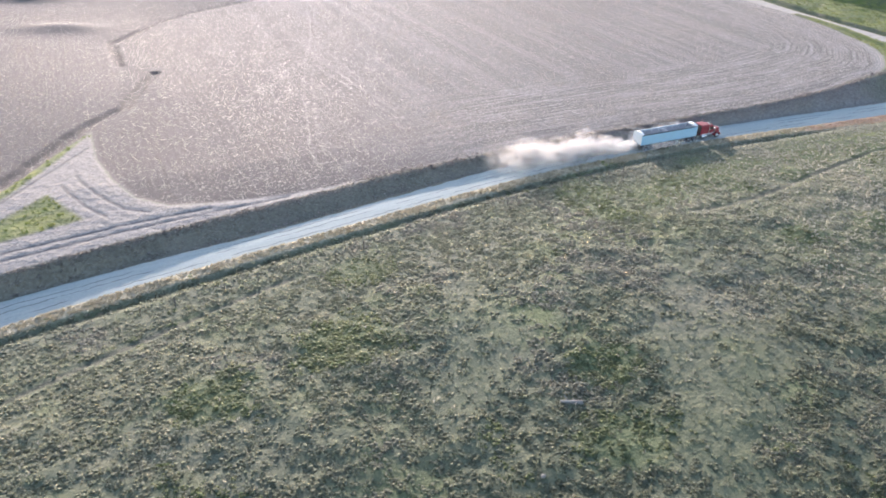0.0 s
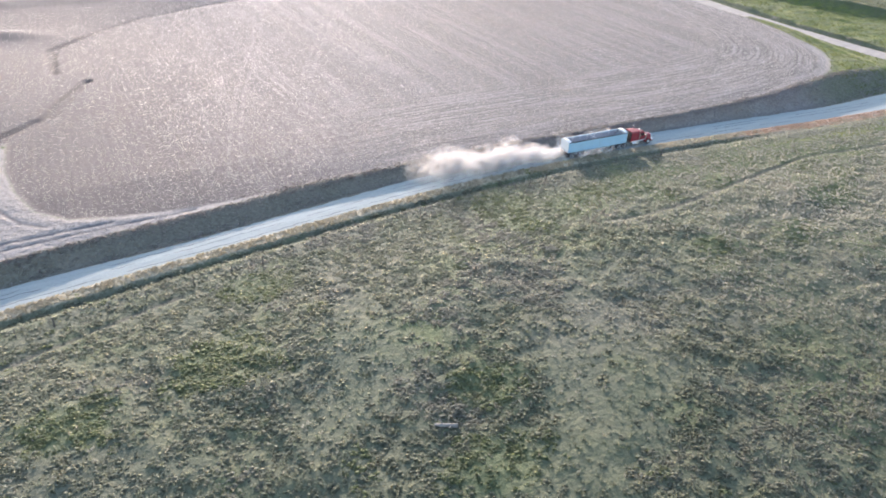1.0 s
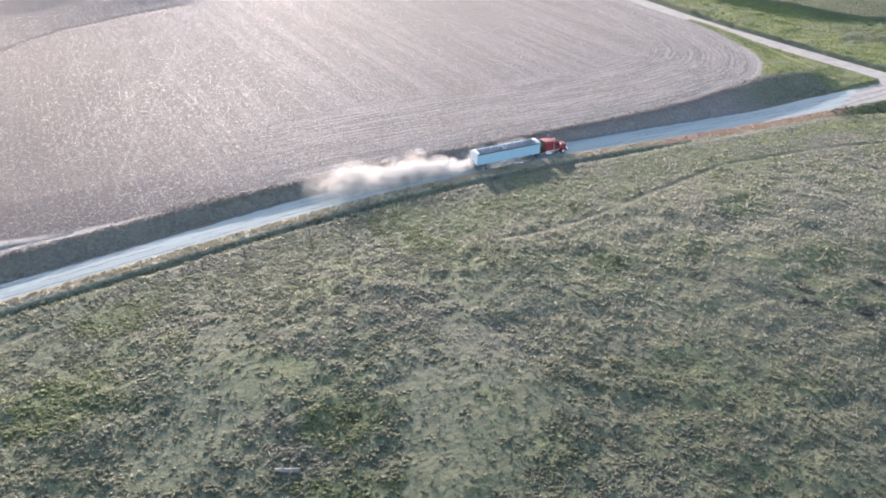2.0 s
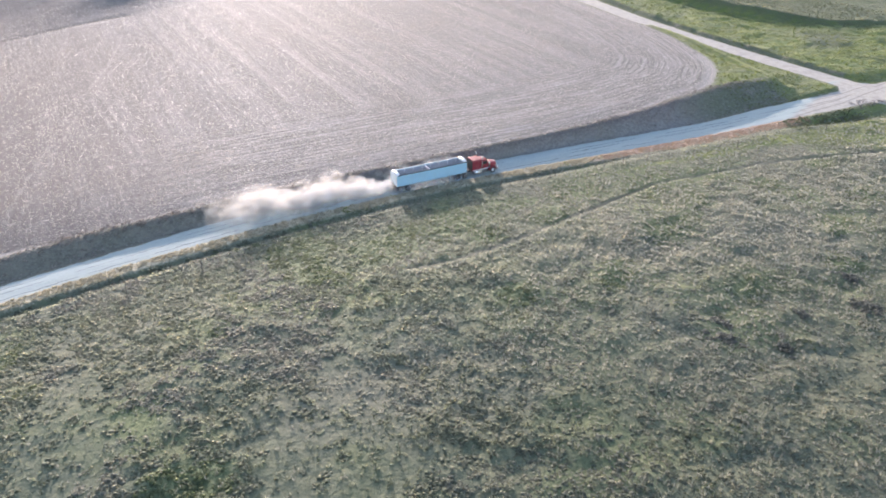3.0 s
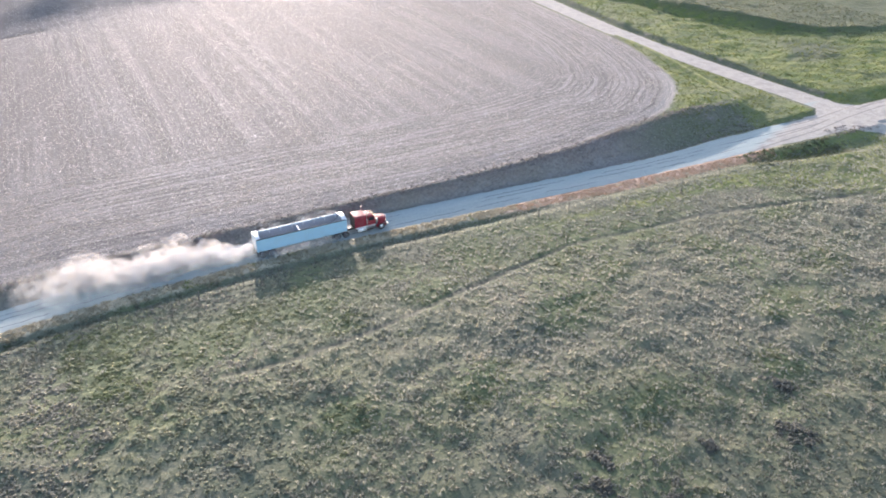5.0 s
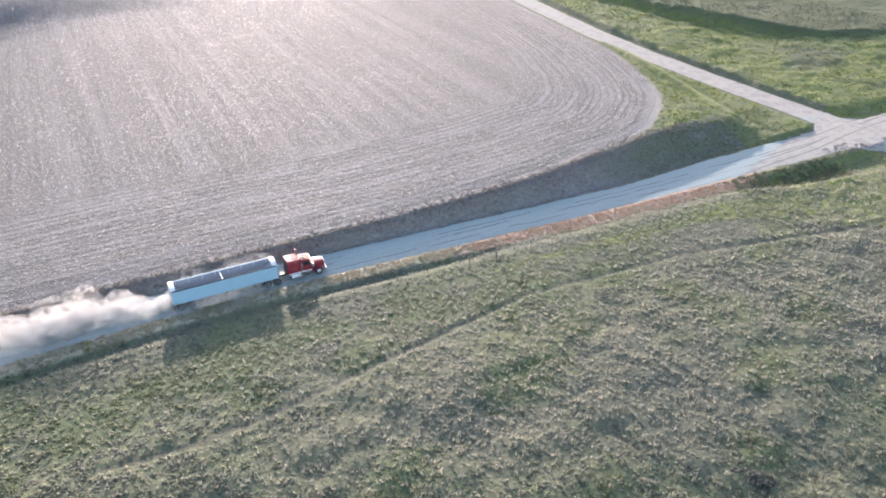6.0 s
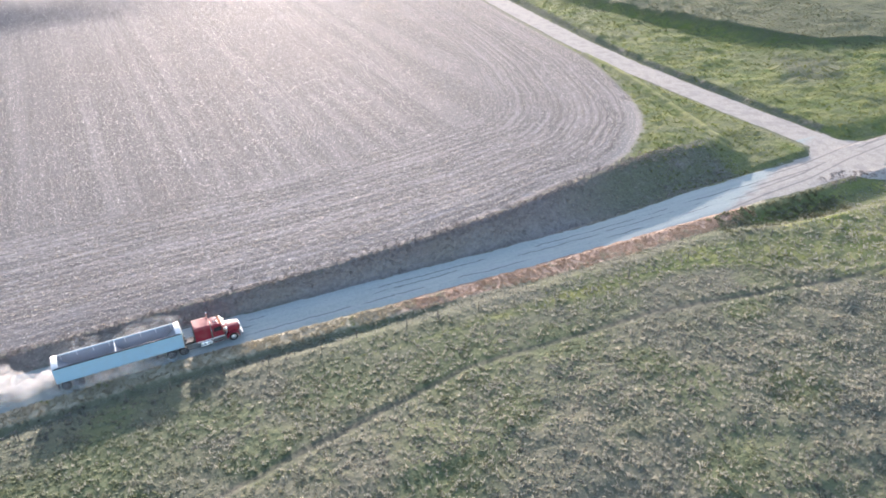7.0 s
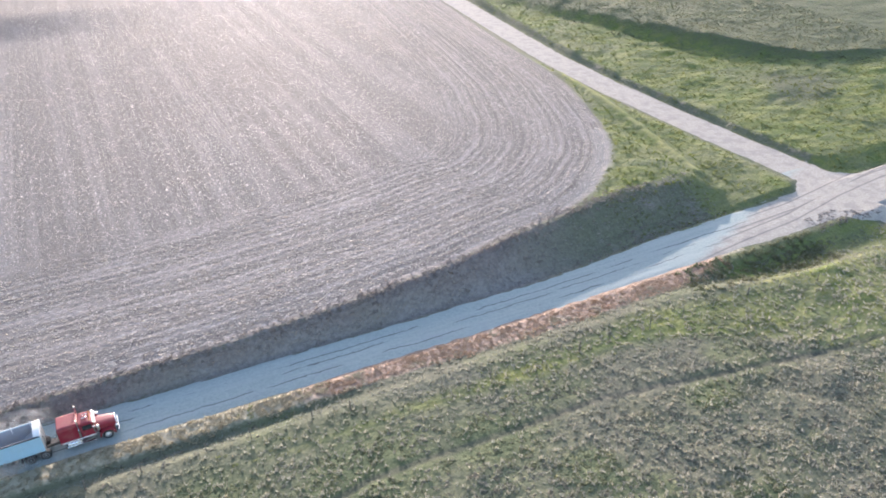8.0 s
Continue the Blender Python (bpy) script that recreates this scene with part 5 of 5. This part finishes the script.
def build_thickets():
    """Low dark bushes that stand out from the weeds round them."""
    shapes = [dome(np.random.RandomState(120 + k), 4, 20) for k in range(6)]
    for k, (cx, cy, r) in enumerate(THICKETS):
        rng = np.random.RandomState(130 + k)
        thicket = tagged(new("weed_thicket"), "low dark thicket of leafy weeds in the pasture", "bush", "dark thickets in the pasture")
        thicket.matrix_world = pose(cx, cy, float(land_z(np.array([cx]), np.array([cy]))[0]))
        back = thicket.matrix_world.inverted()
        for _ in range(int(15 * r)):
            x, y = np.array([cx + 0.5 * r * rng.randn()]), np.array([cy + 0.6 * r * rng.randn()])
            bush = scatter("clump", shapes, x, y, 0.3 + 0.35 * rng.rand(1), 0.16 + 0.22 * rng.rand(1), rng.rand(1), THICKET, "", "", seed=rng.randint(9999))
            del bush["kind"]
            bush.parent, bush.matrix_parent_inverse = thicket, back


def build_verges():
    grass = [tuft(np.random.RandomState(60 + k), 11) for k in range(8)]
    shapes = [dome(np.random.RandomState(80 + k)) for k in range(8)]
    # dry grass beside the road, rust-red towards the crossing
    x, y, rng = throw(60000, -24, 205, 82, 100, 13)
    s = near_edge(x) - y
    wide = 3.1 + 0.9 * smooth(140, 165, x) + 1.6 * (bumps(x, y, 4, 36) - 0.5)
    ok = (s > 0.15) & (s < wide) & (rng.rand(len(x)) < 0.4 + 0.6 * bumps(x, y, 3, 31))
    x, y, s = x[ok], y[ok], s[ok]
    size = (0.2 + 0.25 * rng.rand(len(x))) * smooth(-0.4, 1.2, s)
    red = (smooth(126, 146, x) + 0.5 * (bumps(x, y, 5, 32) - 0.5) - 0.9 * (bumps(x, y, 1.6, 37) > 0.78) > 0.5) & (x < 188 + 12 * bumps(x, y, 2.5, 38))
    fresh = ~red & (bumps(x, y, 2.2, 35) + 0.25 * rng.rand(len(x)) > 1.08)
    for name, m, mat, tag in (("dry_grass", ~red & ~fresh & (x < 190), STRAW, "bleached yellow grass on the road verge"), ("rust_grass", red, RUST, "rust-red dry grass on the road verge"),
                              ("verge_grass", fresh, GREEN, "green grass among the dry verge grass")):
        scatter(name, grass, x[m], y[m], size[m] * 1.15, size[m] * (0.6 - 0.2 * smooth(125, 145, x[m])), rng.rand(m.sum()), mat, tag, "grass", seed=5)
    # dark weeds on the bank under the field and in the ditches
    x, y, rng = throw(60000, -24, 212, 84, 124, 14)
    s, d = y - far_edge(x), inside(x, y, FIELD)
    lane = inside(x, y, DIRT)
    far = (s > 0.5) & (d < -0.15) & (lane < -0.2) & (y < crest(x) + 0.6) & (x < 206)
    s2 = near_edge(x) - y
    near = (x > 185) & (s2 > 0.6) & (s2 < 8.0)
    ok = (far | near) & (road_in(x, y) < -0.4) & (rng.rand(len(x)) < 0.15 + 0.55 * bumps(x, y, 4, 33))
    x, y = x[ok], y[ok]
    size = 0.14 + 0.2 * rng.rand(len(x))
    wet = near_edge(x) - y > 0
    scatter("ditch_grass", grass, x[wet], y[wet], size[wet] * 1.3, size[wet], rng.rand(wet.sum()), RANK, "rank green grass in the roadside ditch", "grass", seed=9)
    bush = wet & (rng.rand(len(x)) < 0.4)
    scatter("ditch_weeds", shapes, x[bush], y[bush], 0.2 + 1.3 * size[bush], 0.15 + 1.1 * size[bush] * rng.rand(bush.sum()), rng.rand(bush.sum()), RANK, "dark bushy weeds in the roadside ditch", "weeds", seed=10)
    x, y, size = x[~wet], y[~wet], size[~wet]
    m = rng.rand(len(x)) < 0.25
    scatter("bank_weeds", shapes, x[m], y[m], size[m], size[m] * 0.4, rng.rand(m.sum()), SCRUB, "dark scrubby weeds on the shaded road bank", "weeds", seed=6)
    scatter("bank_grass", grass, x[~m], y[~m], size[~m] * 1.25, size[~m] * 0.7, rng.rand((~m).sum()), SCRUB, "dead brown grass on the shaded road bank", "grass", seed=7)
    # ragged grass along the crest of the bank
    rng = np.random.RandomState(19)
    x = rng.uniform(-20, 196, 6000)
    y = crest(x) + 0.75 * rng.randn(len(x)) - 0.1
    ok = (inside(x, y, DIRT) < 0.3) & (rng.rand(len(x)) < 0.25 + 0.75 * bumps(x, y, 3.5, 39)) & (y - far_edge(x) > 0.8)
    x, y = x[ok], y[ok]
    size = 0.16 + 0.26 * rng.rand(len(x)) ** 1.6
    scatter("crest_grass", grass, x, y, size * 1.4, size * 0.42, rng.rand(len(x)), CREST, "ragged brown grass along the crest of the bank", "grass", seed=20)
    # low weeds growing into the gravel at the crossing
    x, y, rng = throw(420, 214, 232, 94.5, 98.6, 21)
    ok = (road_in(x, y) < 2.2) & (rng.rand(len(x)) < 0.2 + 0.8 * bumps(x, y, 1.8, 40))
    x, y = x[ok], y[ok]
    scatter("roadside_weeds", shapes, x, y, 0.14 + 0.22 * rng.rand(len(x)), 0.1 + 0.18 * rng.rand(len(x)), rng.rand(len(x)), CREST, "small brown weeds in the loose gravel at the crossing", "weeds", seed=22)
    # green grass at the field's corner and beyond the crossing road
    x, y, rng = throw(125000, -24, 330, 62, 250, 15)
    g = x - cross_x(y)
    patch = np.maximum.reduce([inside(x, y, CORNER), np.where(y > 107, np.minimum(g - 4.4, 90 - g), -9), inside(x, y, CLOVER), 1.0 - near_line(x, y, LANE_EDGE)])
    mound = inside(x, y, [(112, 91), (150, 91), (175, 92), (187, 89), (225, 89), (225, 60), (205, 64), (194, 72), (186, 78), (175, 84), (150, 84.5), (128, 86), (112, 89)])
    ok = ((patch > 0.2) | ((mound > 0) & (rng.rand(len(x)) < 0.25 + 0.75 * smooth(150, 190, x)))) & (road_in(x, y) < -0.5) & (rng.rand(len(x)) < 0.35 + 0.65 * bumps(x, y, 5, 34))
    x, y = x[ok], y[ok]
    size = (0.16 + 0.3 * rng.rand(len(x)) ** 2) * np.where(y < 95, 0.65, 1.0) * smooth(0.3, 1.6, near_line(x, y, BERM))
    dull = inside(x, y, SWALE) + 6 * (bumps(x, y, 8, 50) - 0.5) > -4
    for name, m, mat, tag in (("green_grass", ~dull, GREEN, "fresh green grass at the road corner"), ("meadow_grass", dull, MEADOW, "dull olive grass on the rise beyond the side road")):
        scatter(name, grass, x[m], y[m], size[m] * 1.4, size[m] * 0.8, rng.rand(m.sum()), mat, tag, "grass", seed=8)


def build_residue():
    rng = np.random.RandomState(16)
    n = 85000
    x = rng.uniform(-24, 232, n)
    y = 104 + 170 * rng.rand(n) ** 1.5
    d = inside(x, y, FIELD)
    ok = (d > 0.3) & (inside(x, y, DIRT) < 0) & (rng.rand(n) < 0.35 + 0.65 * bumps(x, y, 6, 41))
    x, y, d = x[ok], y[ok], d[ok]
    n = len(x)
    z = land_z(x, y) + 0.015 + 0.02 * rng.rand(n)
    long, thin = 0.06 + 0.11 * rng.rand(n), 0.02 + 0.03 * rng.rand(n)
    a = np.where(d < 30, rng.normal(0.06, 0.5, n), rng.normal(1.5, 0.6, n))
    u = np.stack([np.cos(a), np.sin(a), 0.08 * rng.randn(n)], -1)
    v = np.stack([-np.sin(a), np.cos(a), 0.25 * rng.randn(n)], -1)
    p = np.stack([x, y, z], -1)
    u, v = u * long[:, None], v * thin[:, None]
    co = np.stack([p - u - v, p + u - v, p + u + v, p - u + v], 1).reshape(-1, 3)
    me = raw_mesh("crop_residue", co, np.arange(n * 4).reshape(n, 4), STALK)
    tagged(new("crop_residue", me), "pale broken stalks and husks strewn on the field", "straw", kind="stuff")


def build_trash():
    """Larger pale bits of stalk that lie in loose drifts."""
    rng = np.random.RandomState(18)
    n = 60000
    x, y = rng.uniform(-24, 232, n), 106 + 190 * rng.rand(n) ** 1.2
    d = inside(x, y, FIELD)
    ok = (d > 1.5) & (inside(x, y, DIRT) < 0) & (rng.rand(n) < 0.2 + 0.8 * bumps(x, y, 4, 42))
    x, y = x[ok], y[ok]
    n = len(x)
    p = np.stack([x, y, land_z(x, y) + 0.03], -1)
    a = np.where(inside(x, y, FIELD) < 30, rng.normal(0.06, 0.35, n), rng.normal(1.5, 0.5, n))
    size = 0.6 + 0.4 * smooth(120, 150, y)
    long, thin = (0.1 + 0.26 * rng.rand(n)) * size, (0.02 + 0.045 * rng.rand(n)) * size
    u = np.stack([np.cos(a), np.sin(a), 0.05 * rng.randn(n)], -1) * long[:, None]
    v = np.stack([-np.sin(a), np.cos(a), 0.25 * rng.randn(n)], -1) * thin[:, None]
    co = np.stack([p - u - v, p + u - v, p + u + v, p - u + v], 1).reshape(-1, 3)
    me = raw_mesh("field_trash", co, np.arange(n * 4).reshape(n, 4), STALK)
    tagged(new("field_trash", me), "drifts of pale chopped stalks on the field", "straw", kind="stuff")


def build_stubble():
    """Cut stalks with torn leaves, standing in rows: along the border near it, straight inside."""
    rng = np.random.RandomState(23)
    n, row = 300000, 0.76
    x, y = rng.uniform(-24, 234, n), 105 + 185 * rng.rand(n) ** 1.25
    d = inside(x, y, FIELD)
    ok = (d > 0.6) & (inside(x, y, DIRT) < 0)
    x, y, d = x[ok], y[ok], d[ok]
    rim = (d < 30 + 8 * (bumps(x, y, 14, 43) - 0.5)) & (x > 45 + 25 * bumps(x, y, 20, 44))
    e = 0.4
    gx, gy = (inside(x + e, y, FIELD) - d) / e, (inside(x, y + e, FIELD) - d) / e
    shift = np.round(d / row) * row - d
    straight = np.round(x / row) * row - x
    loose = 0.14 * rng.randn(len(x))
    # chaff lies thicker in the combine's swaths
    swath = np.where(rim, 0.25 + 0.5 * smooth(0.35, 0.7, bumps(d, x * 0.06, 1.2, 45)) + 0.25 * smooth(0.35, 0.7, bumps(d, x * 0.1, 3.5, 48)),
                     0.6 * smooth(0.4, 0.75, bumps(x, y * 0.018, 1.6, 46)) + 0.4 * smooth(0.35, 0.7, bumps(x, y * 0.025, 6.5, 49)))
    keep = rng.rand(len(x)) < (0.12 + 0.88 * swath) * (0.7 + 0.3 * bumps(x, y, 2.6, 47)) * (0.45 + 0.55 * smooth(15, 70, x))
    x = x + np.where(rim, gx * shift, straight) + loose
    y = y + np.where(rim, gy * shift, 0) + loose
    x, y, along = x[keep], y[keep], np.where(rim, np.arctan2(-gx, gy), math.pi / 2)[keep]
    n = len(x)
    p = np.stack([x, y, land_z(x, y) + 0.01], -1)
    tall = (0.03 + 0.06 * rng.rand(n) ** 1.5)
    a = along + 0.45 * rng.randn(n)
    half = np.stack([np.cos(a), np.sin(a), 0.15 * rng.randn(n)], -1) * (0.06 + 0.09 * rng.rand(n))[:, None]
    up = np.stack([0.07 * rng.randn(n), 0.07 * rng.randn(n), tall], -1)
    cos = [np.stack([p - half * 0.6, p + half * 0.6, p + half + up, p - half * 0.7 + up * 0.8], 1)]
    co = np.concatenate(cos).reshape(-1, 3)
    me = raw_mesh("stubble", co, np.arange(len(co)).reshape(-1, 4), STUBBLE)
    tagged(new("stubble", me), "rows of pale cut stalks with torn husks", "stubble", kind="stuff")


def build_dust():
    """Puffs behind the trailer, denser near its tail and drifting off to the field side."""
    rng = np.random.RandomState(17)
    ball = bmesh.new()
    bmesh.ops.create_icosphere(ball, subdivisions=3, radius=1.0)
    ball.verts.ensure_lookup_table()
    co = np.array([v.co for v in ball.verts])
    tri = np.array([[v.index for v in f.verts] for f in ball.faces])
    ball.free()
    cos, tris, thick, start = [], [], [], 0
    tail = TRUCK_X - 19.6
    for k in range(250):
        under = k >= 170                                # thin dust swirling beside the trailer
        behind = k >= 215                               # and drifting up the bank on its far side
        u = rng.rand() ** 1.3
        back = tail + 0.4 - 30 * u
        r = (0.55 + 1.7 * u ** 0.7) * (0.45 + 0.8 * rng.rand())
        axis = (float(near_edge(back)) + float(far_edge(back))) / 2 - 1.0 + 3.0 * u
        yy = axis + rng.randn() * (0.5 + 1.1 * u)
        zz = float(road_z(back)) + 0.3 + r * 0.4 + abs(rng.randn()) * (0.45 + 0.7 * u)
        if under:
            back, r = tail + 12.5 * rng.rand(), 0.5 + 0.5 * rng.rand()
            yy, zz = TRUCK_Y - 1.2 - 0.9 * rng.rand(), float(road_z(back)) + 0.35 + 0.5 * rng.rand()
        if behind:
            back, r = tail + 13.5 * rng.rand() ** 1.4, 0.5 + 0.7 * rng.rand()
            yy, zz = TRUCK_Y + 1.9 + 2.6 * rng.rand(), float(road_z(back)) + 0.6 + 1.6 * rng.rand()
        f = 1 + 0.5 * (np.array([noise.noise(Vector(c * 1.7) + Vector((k * 3.1, 0, 0))) for c in co]))[:, None]
        f = f + 0.25 * (np.array([noise.noise(Vector(c * 4.3) + Vector((k * 5.1, 9, 0))) for c in co]))[:, None]
        cos.append(co * f * np.array((r * 1.3, r, r * 0.85)) + np.array((back, yy, zz)))
        tris.append(tri + start)
        thick.append(np.full(len(co), 0.06 if behind else 0.085 if under else 0.23 * (1 - u) ** 0.7 + 0.02))
        start += len(co)
    me = raw_mesh("dust_cloud", np.concatenate(cos), np.concatenate(tris), DUST)
    me.attributes.new("thick", "FLOAT", "POINT").data.foreach_set("value", np.concatenate(thick).astype(np.float32))
    me.polygons.foreach_set("use_smooth", np.ones(len(me.polygons), bool))
    tagged(new("dust_cloud", me), "pale brown dust billowing behind the truck", "dust", kind="stuff")


build_pasture()
build_thickets()
build_log()
build_rock()
build_verges()
build_residue()
build_stubble()
build_trash()
build_dust()
